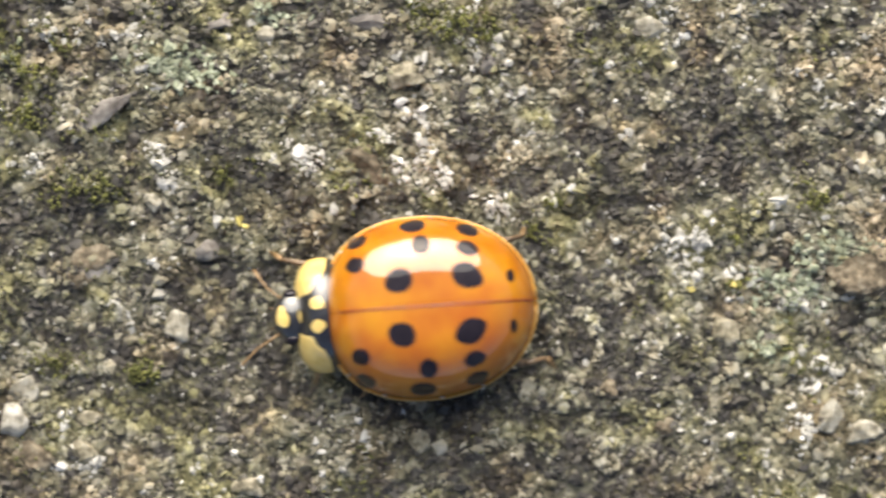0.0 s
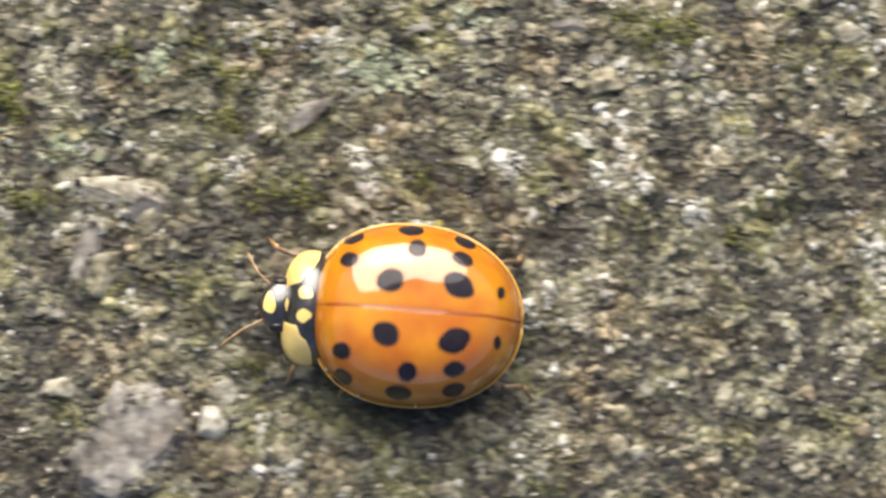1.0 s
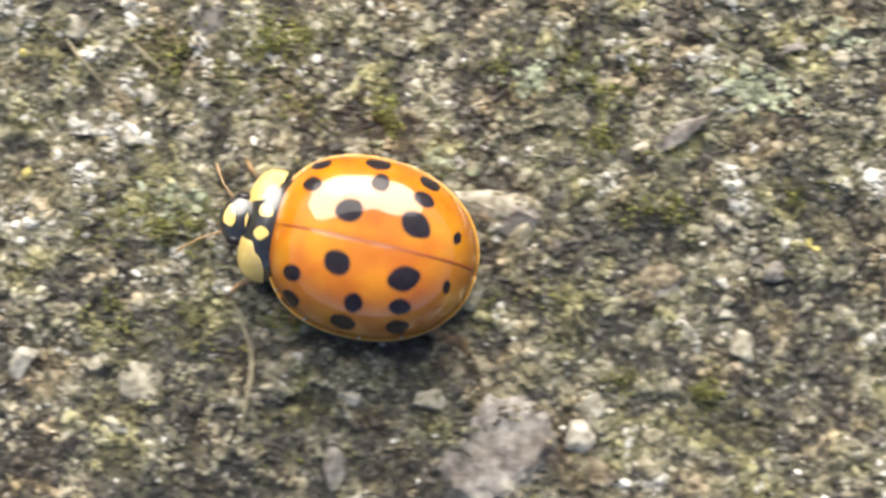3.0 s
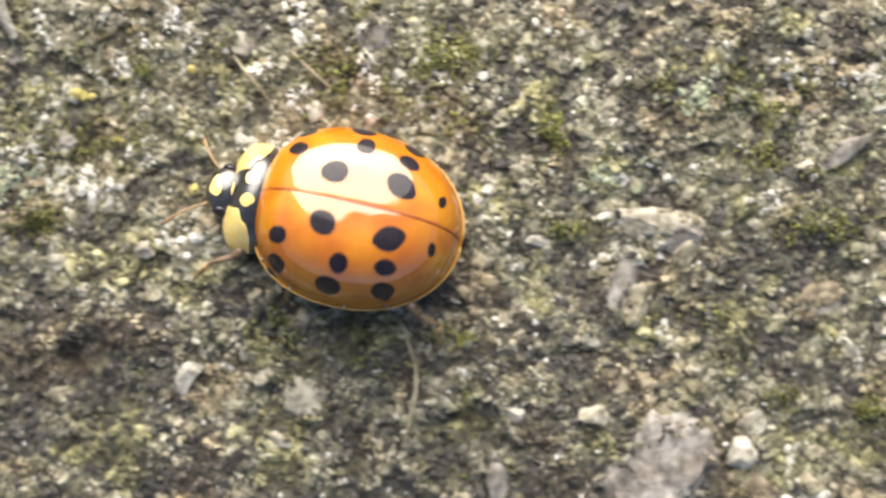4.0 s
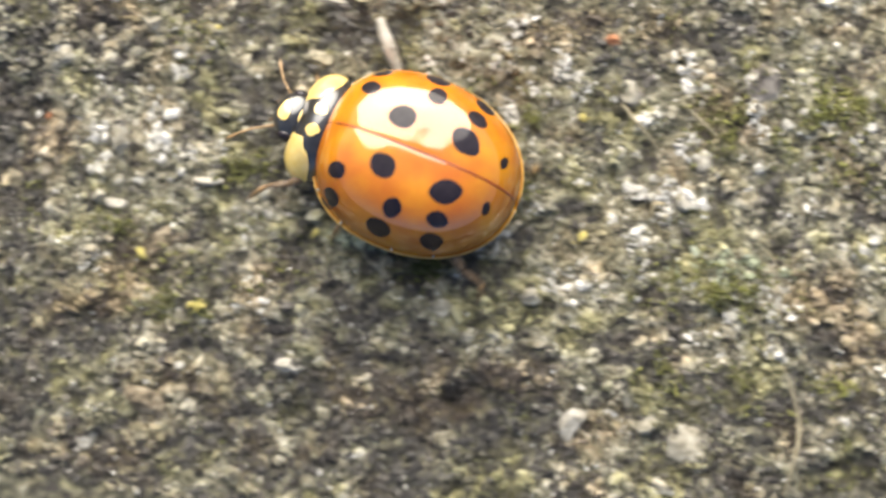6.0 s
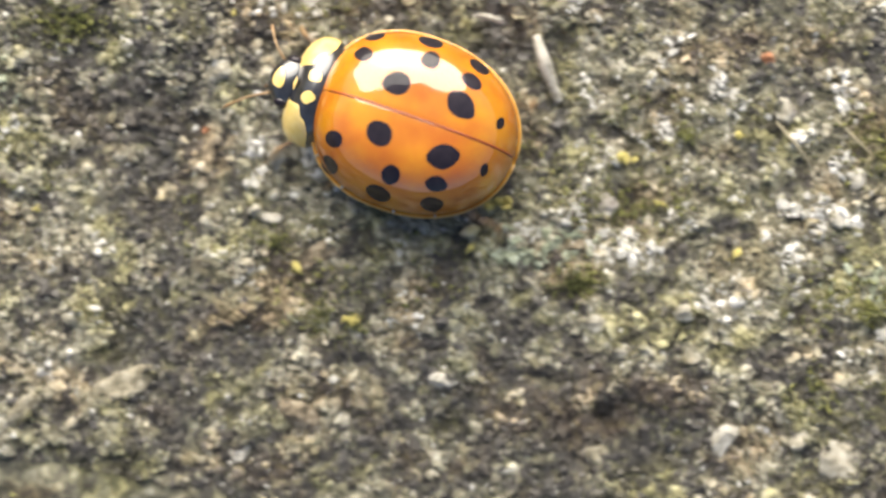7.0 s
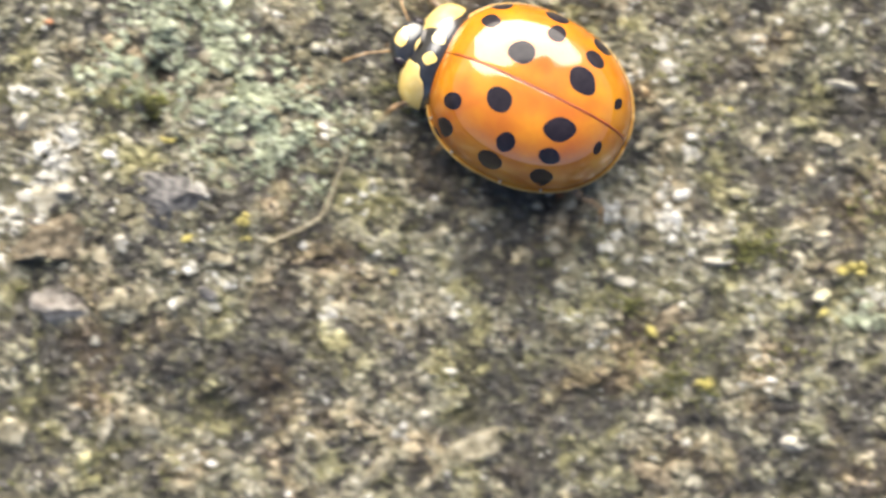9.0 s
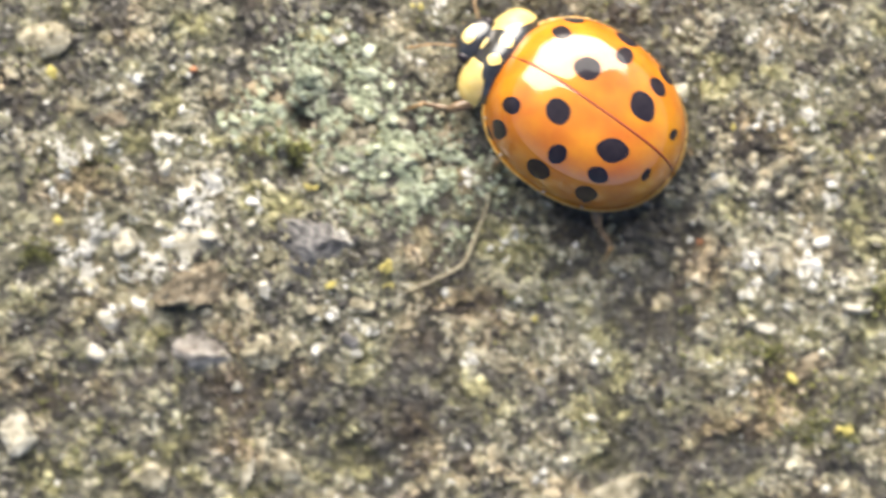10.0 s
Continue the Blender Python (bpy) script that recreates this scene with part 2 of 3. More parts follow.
BROWN = [
    (-8.92, -1.79, 0.64, 0.36, 15), (-9.29, -2.37, 0.37, 0.29, 0), (10.9, -2.31, 1.07, 0.86, 0), (-10.48, -6.96, 0.5, 0.43, 0),
    (-1.88, 0.6, 0.71, 0.47, -30), (5.83, -6.24, 0.31, 0.26, 0), (4.37, -5.22, 0.29, 0.24, 0), (-36.42, 0.09, 0.71, 0.5, 0),
    (-36.77, -4.05, 0.64, 0.43, -30), (-52.68, 1.62, 1.22, 0.79, 0), (-55.08, 5.93, 0.5, 0.36, 0),
]
GREY = [
    (-49.59, 2.95, 1.14, 0.86, 0), (-48.59, 0.37, 0.36, 0.17, -35),
]
CRUMBS_ORANGE = [(-24.68, 5.75, 0.22, 0.17, 10), (-39.4, 3.3, 0.10, 0.09, 0), (-53.0, 7.3, 0.12, 0.10, 0)]
MOSS_EAST = [
    (-10.4, 3.4, 1.1, 0.7), (-9.4, 1.1, 0.3, 0.3), (-9.1, -0.1, 0.9, 0.4), (-0.8, -0.2, 0.4, 0.2),
    (-3.2, 0.2, 0.3, 0.3), (-5.8, 0.3, 0.5, 0.3), (2.3, -1.1, 0.4, 0.3), (2.8, -0.5, 0.4, 0.2),
    (0.6, 4.1, 1.3, 0.5), (-0.6, 4.6, 0.3, 0.2), (9.6, -0.3, 0.4, 0.4), (7.6, -2.5, 0.3, 0.2),
    (-7.8, -4.8, 0.4, 0.3), (-9.9, -4.5, 0.6, 0.4), (-21.2, 3.6, 1.4, 1.0), (-16.1, 2.3, 0.4, 0.4),
    (-12.8, 3.5, 0.9, 0.4), (-21.7, -0.8, 1.1, 0.7), (-10.7, 1.8, 0.6, 0.4), (-7.7, -4.8, 0.4, 0.3),
    (-2.9, 0.2, 0.3, 0.3),
]
MOSS_WEST = [
    (-21.3, -3.1, 0.6, 0.4), (-19.6, 4.0, 1.1, 0.6), (-16.2, 2.2, 0.5, 0.4), (-15.6, -0.2, 0.7, 0.3),
    (-26.8, 3.6, 0.4, 0.3), (-18.6, -3.2, 0.6, 0.4), (-29.5, -0.4, 0.6, 0.4), (-22.1, -0.7, 0.9, 0.5),
    (-18.5, 4.3, 0.9, 0.5), (-36.1, -1.5, 0.6, 0.4), (-23.2, -2.9, 0.6, 0.5), (-16.2, 2.3, 0.4, 0.6),
    (-34.1, 2.1, 0.7, 0.4), (-35.4, -1.5, 0.4, 0.6), (-29.4, -0.2, 0.6, 0.4), (-43.0, 6.0, 1.1, 0.5),
    (-28.3, 1.8, 1.1, 0.4), (-37.6, 0.5, 0.6, 0.4), (-50.3, 5.4, 0.9, 0.4), (-57.0, 2.3, 0.4, 0.4),
    (-35.6, -1.5, 0.4, 0.3),
]
YELLOW_EAST = [
    (-28.4, 3.0, 0.31, 0.17), (-25.4, 3.7, 0.19, 0.11), (-35.4, 5.6, 0.57, 0.26), (-31.8, 1.6, 0.31, 0.17),
    (-32.3, 0.5, 0.31, 0.21), (-35.4, -1.5, 0.26, 0.21), (-31.5, 1.7, 0.43, 0.14), (-28.5, 3.0, 0.26, 0.14),
    (-27.4, 1.8, 0.21, 0.13), (-29.3, 1.6, 0.19, 0.13), (-32.2, 0.6, 0.19, 0.21), (-31.0, -0.2, 0.21, 0.11),
    (-25.5, 0.5, 0.21, 0.14), (-49.9, 4.3, 0.47, 0.16), (-47.7, 2.3, 0.24, 0.21),
]
YELLOW_WEST = [
    (-56.7, 7.1, 0.17, 0.13), (-56.4, 3.2, 0.16, 0.13), (-35.4, 5.7, 0.43, 0.17), (-43.7, 1.1, 0.11, 0.11),
    (-36.8, 1.2, 0.1, 0.1), (-36.1, 9.2, 0.16, 0.1), (-47.1, 9.2, 0.29, 0.1), (-49.1, 1.8, 0.19, 0.17),
    (-47.6, 1.8, 0.21, 0.13), (-38.7, 6.4, 0.1, 0.1), (-36.9, -0.2, 0.1, 0.1), (-5.1, -0.9, 0.21, 0.14),
    (7.6, -2.4, 0.14, 0.14), (6.5, -2.6, 0.17, 0.13),
]
LICHEN = [
    (-47.0, 4.5, 1.7, 1.1), (-48.8, 6.3, 1.3, 1.1), (-49.8, 7.6, 1.1, 0.8), (-47.7, 5.5, 1.1, 0.7),
    (-50.9, 6.1, 0.9, 0.8), (9.0, -2.5, 0.9, 0.6), (10.2, -1.6, 0.7, 0.4), (8.4, -4.2, 0.4, 0.3),
    (-6.4, 2.9, 0.9, 0.4), (-4.3, 4.5, 0.6, 0.3), (-6.9, 3.2, 0.9, 0.4), (-11.9, 3.3, 0.9, 0.4),
    (-14.9, 1.3, 1.1, 0.4), (-21.4, -0.1, 1.0, 0.3), (-46.1, 5.0, 0.6, 0.6), (-30.1, 0.8, 0.9, 0.3),
    (-30.9, 0.3, 0.8, 0.3),
]
LIGHT = [
    (-22.3, -0.4, 1.9, 0.4), (-7.0, -3.5, 1.1, 0.7), (-12.0, -5.3, 1.7, 0.9), (-19.0, 0.2, 1.4, 0.4),
    (-13.5, -0.7, 1.7, 1.0), (-15.0, 1.0, 1.9, 0.4), (-21.1, -0.2, 2.3, 0.5), (-36.8, -3.5, 1.4, 1.1),
    (-28.7, 1.0, 2.6, 0.9), (-43.3, -3.8, 2.4, 1.3), (-25.6, -0.8, 1.4, 0.9), (-54.2, 1.3, 2.4, 2.3),
    (-52.3, 3.8, 1.9, 0.9), (-47.9, 5.5, 1.9, 1.3), (-37.8, 3.5, 1.6, 1.0), (3.9, -1.3, 1.3, 0.4),
    (9.4, -2.7, 1.4, 0.9), (-0.7, 3.1, 1.1, 0.7), (-10.8, -5.9, 0.9, 0.9), (10.4, 3.3, 1.0, 0.7),
]
DARK_EAST = [
    (6.5, 0.3, 1.1, 0.6), (8.8, 0.6, 0.9, 0.4), (1.7, 0.2, 0.9, 0.4), (-10.4, 2.3, 0.8, 0.4),
    (-5.1, -4.5, 1.1, 0.4), (-8.0, -5.9, 0.9, 0.5), (7.5, 1.5, 0.9, 0.4), (4.1, 0.0, 0.8, 0.4),
    (-3.8, 0.0, 0.9, 0.4), (0.6, 1.2, 0.8, 0.4), (-18.0, -5.1, 0.9, 0.8), (-19.0, -2.1, 0.6, 0.4),
    (-22.9, 0.2, 0.7, 0.4), (-8.9, -3.8, 0.9, 0.4), (-5.7, -1.7, 0.9, 0.4), (-28.2, -3.9, 0.8, 0.5),
    (-17.9, -4.6, 0.7, 0.6), (-16.3, -3.7, 0.9, 0.4),
]
DARK_WEST = [
    (-27.2, -0.7, 0.9, 0.5), (-28.5, -3.8, 0.6, 0.6), (-33.6, -0.4, 1.1, 0.4), (-23.7, 2.1, 0.4, 0.4),
    (-33.3, 4.9, 0.9, 0.4), (-35.8, -2.5, 0.9, 0.4), (-42.6, 5.5, 1.4, 0.9), (-39.3, -1.5, 0.7, 0.4),
    (-40.7, 1.2, 0.9, 0.4), (-27.5, -1.8, 0.9, 0.4), (-50.2, 6.1, 0.4, 0.3), (-50.3, 4.8, 0.4, 0.3),
    (-56.4, 0.8, 0.9, 0.8), (-47.3, -2.0, 1.1, 0.6), (-43.0, 2.4, 0.9, 0.4), (-39.5, -1.7, 0.9, 0.5),
    (-44.4, -0.4, 0.9, 0.4),
]
MOSS_BROAD = [(-19.5, 3.2, 5.0, 2.2), (-22.0, -0.6, 3.0, 1.4), (-10.6, 3.4, 2.0, 1.4), (-9.0, 0.6, 1.6, 0.9), (-29.0, 2.4, 5.0, 2.0), (-34.0, -0.6, 3.0, 1.6), (-18.0, -3.4, 2.4, 1.4), (1.0, 4.2, 2.6, 0.9), (9.2, -4.0, 1.4, 0.9), (-36.0, 6.2, 2.4, 1.6), (-43.0, 6.0, 1.8, 0.9)]
DARK_BROAD = [(-33.5, -4.2, 3.0, 2.0), (-31.0, -4.4, 3.6, 1.9), (-44.8, 1.4, 2.0, 1.3), (-46.5, -1.4, 1.6, 1.2), (-6.2, -5.4, 2.4, 1.2), (-2.4, -1.0, 2.0, 1.2)]
LIGHT_BROAD = [(-21.0, 2.6, 3.5, 1.8), (-27.5, 3.5, 3.0, 1.8), (-19.5, 0.2, 2.0, 1.2), (-10.4, -6.0, 2.2, 1.6), (-17.2, -0.2, 3.4, 1.7), (-20.6, -0.6, 1.8, 1.2), (-29.5, 1.9, 1.8, 1.0)]
# Hollows: place, width, depth. Dark patches above paint shade into their grit.
PITS = [(-28.52, -3.82, 0.45, 0.6), (-50.17, 6.14, 0.35, 0.6), (-50.27, 4.79, 0.35, 0.6), (-42.6, 5.54, 0.9, 0.3), (-18.05, -5.16, 0.6, 0.4)]


def land(x, y):
    """Height of the ground in millimetres."""
    x, y = np.asarray(x, float), np.asarray(y, float)
    bend_x, bend_y = x + 0.25 * lattice(x, y, 0.8, 8), y + 0.25 * lattice(x, y, 0.8, 9)
    z = 0.18 * lattice(x, y, 5.3, 3) + 0.14 * lattice(x, y, 1.7, 4)
    for step, much, seed in ((0.80, 0.085, 5), (0.41, 0.065, 6), (0.23, 0.05, 7)):
        z = z + much * (0.45 - np.abs(lattice(bend_x, bend_y, step, seed)))
    z = z + 0.03 * lattice(x, y, 0.13, 10)
    near, one, two = cells(bend_x, bend_y, 0.46, 12)
    z = z + 0.20 * np.sqrt(near) * np.clip(one - 0.35, 0, 1)
    near, one, two = cells(bend_x, bend_y, 0.95, 13)
    z = z + 0.30 * np.sqrt(near) * np.clip(one - 0.6, 0, 1)
    for cx, cy, wide, deep in PITS:
        z = z - deep * np.exp(-((x - cx) ** 2 + (y - cy) ** 2) / (wide * wide))
    return z - 0.12


def mesh_from(name, points, faces, mat, smooth=True):
    """A mesh from an array of points in millimetres and one of triangles or quads."""
    data = bpy.data.meshes.new(name)
    points, faces = np.asarray(points, np.float32) * MM, np.asarray(faces, np.int32)
    sides = faces.shape[1]
    data.vertices.add(len(points))
    data.vertices.foreach_set("co", points.ravel())
    data.loops.add(faces.size)
    data.loops.foreach_set("vertex_index", faces.ravel())
    data.polygons.add(len(faces))
    data.polygons.foreach_set("loop_start", np.arange(len(faces), dtype=np.int32) * sides)
    data.polygons.foreach_set("loop_total", np.full(len(faces), sides, np.int32))
    data.polygons.foreach_set("use_smooth", np.full(len(faces), smooth))
    data.update(calc_edges=True)
    data.validate()
    data.materials.append(mat)
    return data


def ball(level):
    bm = bmesh.new()
    bmesh.ops.create_icosphere(bm, subdivisions=level, radius=1)
    points = np.array([v.co[:] for v in bm.verts])
    faces = np.array([[v.index for v in f.verts] for f in bm.faces])
    bm.free()
    return points, faces


BALLS = {level: ball(level) for level in (1, 2, 3, 4, 5)}


def part(name, data, parent, label=""):
    ob = new(name, data)
    ob.parent = parent
    if label:
        tagged(ob, label)
    return ob


# ---- ground ----
WEST, EAST, SOUTH, NORTH = -61.0, 14.0, -10.5, 11.0
far_steps = np.array([1.0, 3, 7, 15, 30, 60, 120, 250, 500, 1000, 3000, 1e4, 3e4, 1e5, 3e5])


def ground():
    step = 0.11
    xs = np.concatenate([WEST - far_steps[::-1], np.arange(WEST, EAST, step), EAST + far_steps])
    ys = np.concatenate([SOUTH - far_steps[::-1], np.arange(SOUTH, NORTH, step), NORTH + far_steps])
    gx, gy = np.meshgrid(xs, ys, indexing="ij")
    inside = (gx > WEST - 2) & (gx < EAST + 2) & (gy > SOUTH - 2) & (gy < NORTH + 2)
    gz = np.where(inside, land(gx, gy), -0.12)
    n, m = gx.shape
    i, j = np.meshgrid(np.arange(n - 1), np.arange(m - 1), indexing="ij")
    a = (i * m + j).ravel()
    faces = np.stack([a, a + m, a + m + 1, a + 1], 1)
    ob = new("ground", mesh_from("ground", np.stack([gx.ravel(), gy.ravel(), gz.ravel()], 1), faces, SOIL))
    tagged(ob, "weathered grey-brown concrete surface with dark algae stains", "ground", kind="structure")


ground()


def turns(count_of, rng):
    """Random turns as an array of 3 x 3 matrices."""
    q = rng.normal(size=(count_of, 4))
    q /= np.linalg.norm(q, axis=1)[:, None]
    w, x, y, z = q.T
    return np.stack([1 - 2 * (y * y + z * z), 2 * (x * y - w * z), 2 * (x * z + w * y),
                     2 * (x * y + w * z), 1 - 2 * (x * x + z * z), 2 * (y * z - w * x),
                     2 * (x * z - w * y), 2 * (y * z + w * x), 1 - 2 * (x * x + y * y)], 1).reshape(-1, 3, 3)


CHIP = (np.array([(1, 0, 0), (0, 1, 0), (-1, 0, 0), (0, -1, 0), (0, 0, 1), (0, 0, -1)], float),
        np.array([(0, 1, 4), (1, 2, 4), (2, 3, 4), (3, 0, 4), (1, 0, 5), (2, 1, 5), (3, 2, 5), (0, 3, 5)]))


def grains(places, sizes, level, rng, stretch=0.6, lift=0.25, rough=0.45, squash=0.6, above=0.0):
    """Points and triangles of many grains; level 0: angular chips."""
    points, faces = BALLS[level] if level else CHIP
    n, k = len(places), len(points)
    shape = points[None] * (1 + rough * rng.uniform(-1, 1, (n, k, 1)))
    shape = shape * (1 + stretch * rng.uniform(-1, 1, (n, 1, 3)))
    shape = np.einsum("nij,nkj->nki", turns(n, rng), shape) * sizes[:, None, None] * (1, 1, squash)
    z = land(places[:, 0], places[:, 1]) + sizes * lift + above
    shape += np.stack([places[:, 0], places[:, 1], z], 1)[:, None]
    return shape.reshape(-1, 3), (faces[None] + (np.arange(n) * k)[:, None, None]).reshape(-1, 3)


def scatter(name, places, sizes, mat, level, rng, label, category, **more):
    """Many grains joined into one object."""
    ob = new(name, mesh_from(name, *grains(places, sizes, level, rng, **more), mat, smooth=False))
    return tagged(ob, label, category, kind="stuff")


def closeness(x, y, patches):
    """How deep inside the nearest of the oval patches a place lies: 1 at the middle, 0 outside."""
    best = np.zeros(len(x))
    for cx, cy, rx, ry in patches:
        best = np.maximum(best, 1 - np.sqrt(((x - cx) / (1.25 * rx)) ** 2 + ((y - cy) / (1.25 * ry)) ** 2))
    return best


def in_strip(x, y):
    """Whether a place lies on the strip of concrete along which the ladybird walks."""
    middle = 4.5 * np.clip(-x / 46, 0, 1.0) ** 1.7
    return (y > middle - 9.6) & (y < middle + 6.8)


def grit():
    """Crumbly crust: many angular chips, and fewer worn grains among them."""
    rng = np.random.RandomState(11)
    total = 240000
    x, y = rng.uniform(WEST, EAST, total), rng.uniform(SOUTH, NORTH, total)
    kept = in_strip(x, y)
    x, y = x[kept], y[kept]
    total = len(x)
    size = np.exp(rng.normal(math.log(0.056), 0.40, total)).clip(0.026, 0.16)
    bend_x, bend_y = x + 0.25 * lattice(x, y, 0.8, 8), y + 0.25 * lattice(x, y, 0.8, 9)
    near, lump, stain = cells(bend_x, bend_y, 0.46, 12)
    _, wide_lump, wide_stain = cells(bend_x, bend_y, 0.95, 13)
    dark, light = closeness(x, y, DARK_EAST + DARK_WEST + DARK_BROAD), closeness(x, y, LIGHT + LIGHT_BROAD)
    # The last term puts a fall-off of light towards the south into the tone.
    tone = 0.42 * lattice(x, y, 2.6, 21) + 0.42 * lattice(x, y, 0.9, 22) + 1.25 * (lump - 0.5) + 0.9 * (wide_lump - 0.5) + 0.24 * rng.normal(size=total) - 0.8 * dark + 0.7 * light - 0.3 * np.clip(-0.25 * (y + 0.09 * (x + 6) + 1.5), 0, 1) * np.clip(-0.1 * (x + 6), 0, 1)
    hue = 0.5 * lattice(x, y, 3.4, 23) + 1.0 * (stain - 0.5) + 0.6 * (wide_stain - 0.5) + 0.3 * rng.normal(size=total)
    # Some small grains are made pale at random, as painted sparkle.
    glint = rng.uniform(0, 1, total) < 0.028
    size = np.where(glint, 0.7 * size, size)
    kinds = np.where((tone < -0.11) & ~glint, 0, np.where((tone > 1.02) | glint, 3, np.where(hue > 0.05, 1, 2)))
    places = np.stack([x, y], 1)
    for kind, (name, mat, label) in enumerate((
            ("dark_grit", DARK_GRIT, "black algae-covered grit on the concrete, denser for painted shade"), ("olive_grit", OLIVE_GRIT, "olive-brown grit on the concrete"),
            ("tan_sand", TAN_SAND, "tan sand grains set in the concrete"), ("pale_sand", PALE_SAND, "pale quartz grains set in the concrete, some as painted glints"))):
        small = (kinds == kind) & (size < 0.095)
        large = (kinds == kind) & (size >= 0.095)
        chips, chip_faces = grains(places[small], size[small] * 1.15, 0, rng, lift=0.10, rough=0.35)
        worn, worn_faces = grains(places[large], size[large], 1, rng, lift=0.0)
        ob = new(name, mesh_from(name, np.concatenate([chips, worn]), np.concatenate([chip_faces, worn_faces + len(chips)]), mat, smooth=False))
        tagged(ob, label, "grit", kind="stuff")


grit()


def clumps(name, patches, per_mm2, size, mat, seed, label, category, level=1, spread=1.15, **more):
    """Fills oval patches with granules, denser in their middle."""
    rng = np.random.RandomState(seed)
    places = []
    for cx, cy, rx, ry in patches:
        n = max(3, int(per_mm2 * math.pi * rx * ry))
        r, a = np.sqrt(rng.uniform(0, 1, n)) * rng.uniform(0.5, spread, n), rng.uniform(0, 2 * math.pi, n)
        places.append(np.stack([cx + rx * r * np.cos(a), cy + ry * r * np.sin(a)], 1))
    places = np.concatenate(places)
    keep = lattice(places[:, 0], places[:, 1], 0.5, seed + 5) > -0.35
    places = places[keep]
    sizes = size * np.exp(rng.normal(0, 0.3, len(places)))
    return scatter(name, places, sizes, mat, level, rng, label, category, **more)


def moss():
    """Pointed leaflets in loose cushions."""
    rng = np.random.RandomState(31)
    patches = MOSS_EAST + MOSS_WEST
    spots = []
    for cx, cy, rx, ry in patches:
        n = int(120 * math.pi * rx * ry) + 16
        r, a = np.sqrt(rng.uniform(0, 1, n)) * rng.uniform(0.4, 1.8, n), rng.uniform(0, 2 * math.pi, n)
        spots.append(np.stack([cx + rx * r * np.cos(a), cy + ry * r * np.sin(a)], 1))
    extra = np.stack([rng.uniform(WEST, EAST, 40000), rng.uniform(SOUTH, NORTH, 40000)], 1)
    broad = closeness(extra[:, 0], extra[:, 1], MOSS_BROAD)
    extra = extra[lattice(extra[:, 0], extra[:, 1], 1.4, 33) + 1.4 * broad + rng.uniform(-0.2, 0.2, len(extra)) > 0.72]
    spots = np.concatenate(spots + [extra])
    spots = spots[lattice(spots[:, 0], spots[:, 1], 0.45, 34) > -0.3]
    n = len(spots)
    leaf = np.array([(0, 0, 0), (0.3, 0, 0.35), (0, 0.16, 0.45), (-0.3, 0, 0.35), (0, -0.16, 0.3), (0, 0, 1.0)])
    faces = np.array([(0, 1, 2), (0, 2, 3), (0, 3, 4), (0, 4, 1), (5, 2, 1), (5, 3, 2), (5, 4, 3), (5, 1, 4)])
    lean, around, size = rng.uniform(0.1, 1.25, n), rng.uniform(0, 2 * math.pi, n), rng.uniform(0.09, 0.22, n)
    spin = rng.uniform(0, 2 * math.pi, n)
    p = leaf[None] * size[:, None, None]
    c, s = np.cos(spin)[:, None], np.sin(spin)[:, None]
    p = np.stack([p[:, :, 0] * c - p[:, :, 1] * s, p[:, :, 0] * s + p[:, :, 1] * c, p[:, :, 2]], 2)
    c, s = np.cos(lean)[:, None], np.sin(lean)[:, None]
    p = np.stack([p[:, :, 0] * c + p[:, :, 2] * s, p[:, :, 1], -p[:, :, 0] * s + p[:, :, 2] * c], 2)
    c, s = np.cos(around)[:, None], np.sin(around)[:, None]
    p = np.stack([p[:, :, 0] * c - p[:, :, 1] * s, p[:, :, 0] * s + p[:, :, 1] * c, p[:, :, 2]], 2)
    p += np.stack([spots[:, 0], spots[:, 1], land(spots[:, 0], spots[:, 1]) + 0.10], 1)[:, None]
    ob = new("moss", mesh_from("moss", p.reshape(-1, 3), (faces[None] + (np.arange(n) * 6)[:, None, None]).reshape(-1, 3), MOSS))
    tagged(ob, "yellow-green moss cushions growing on the concrete", "moss", kind="stuff")


moss()
clumps("lichen", LICHEN, 190, 0.050, MINT_LICHEN, 41, "pale mint-green crusty lichen on the concrete", "lichen", lift=0.9, level=1, spread=1.9, rough=0.6, squash=0.5)
clumps("yellow_lichen", YELLOW_EAST + YELLOW_WEST, 60, 0.06, YELLOW_LICHEN, 43, "bright yellow lichen specks on the concrete", "lichen", lift=3.2)


def stone(x, y, rx, ry, turn, mat, seed, label, raised=0.0):
    """A worn angular stone, half sunk in the ground or in a larger stone."""
    rng = np.random.RandomState(seed)
    points, faces = BALLS[5 if rx * ry > 0.35 else 4]
    p = points.copy()
    for _ in range(14):
        cut = rng.normal(size=3)
        cut /= np.linalg.norm(cut)
        over = np.maximum(p @ cut - rng.uniform(0.5, 0.85), 0)
        p -= 0.97 * over[:, None] * cut
    offset = rng.uniform(0, 40)
    high = 0.36 * min(rx, ry) + 0.12
    flat = points * (rx, ry, high)
    for step, much in ((0.55, 0.14), (0.26, 0.11), (0.11, 0.09)):
        bumpy = [noise.noise(Vector(q) / step + Vector((offset, seed * 1.7, 0))) for q in flat]
        p *= 1 + much * np.array(bumpy)[:, None]
    p = p * (rx * 1.12, ry * 1.12, high)
    a = radians(turn)
    p = np.stack([p[:, 0] * math.cos(a) - p[:, 1] * math.sin(a), p[:, 0] * math.sin(a) + p[:, 1] * math.cos(a), p[:, 2]], 1)
    ob = new("stone", mesh_from("stone", p, faces, mat))
    ob.location = Vector((x, y, float(land(x, y)) + (0.12 if rx * ry < 0.35 else -0.08) * high + raised)) * MM
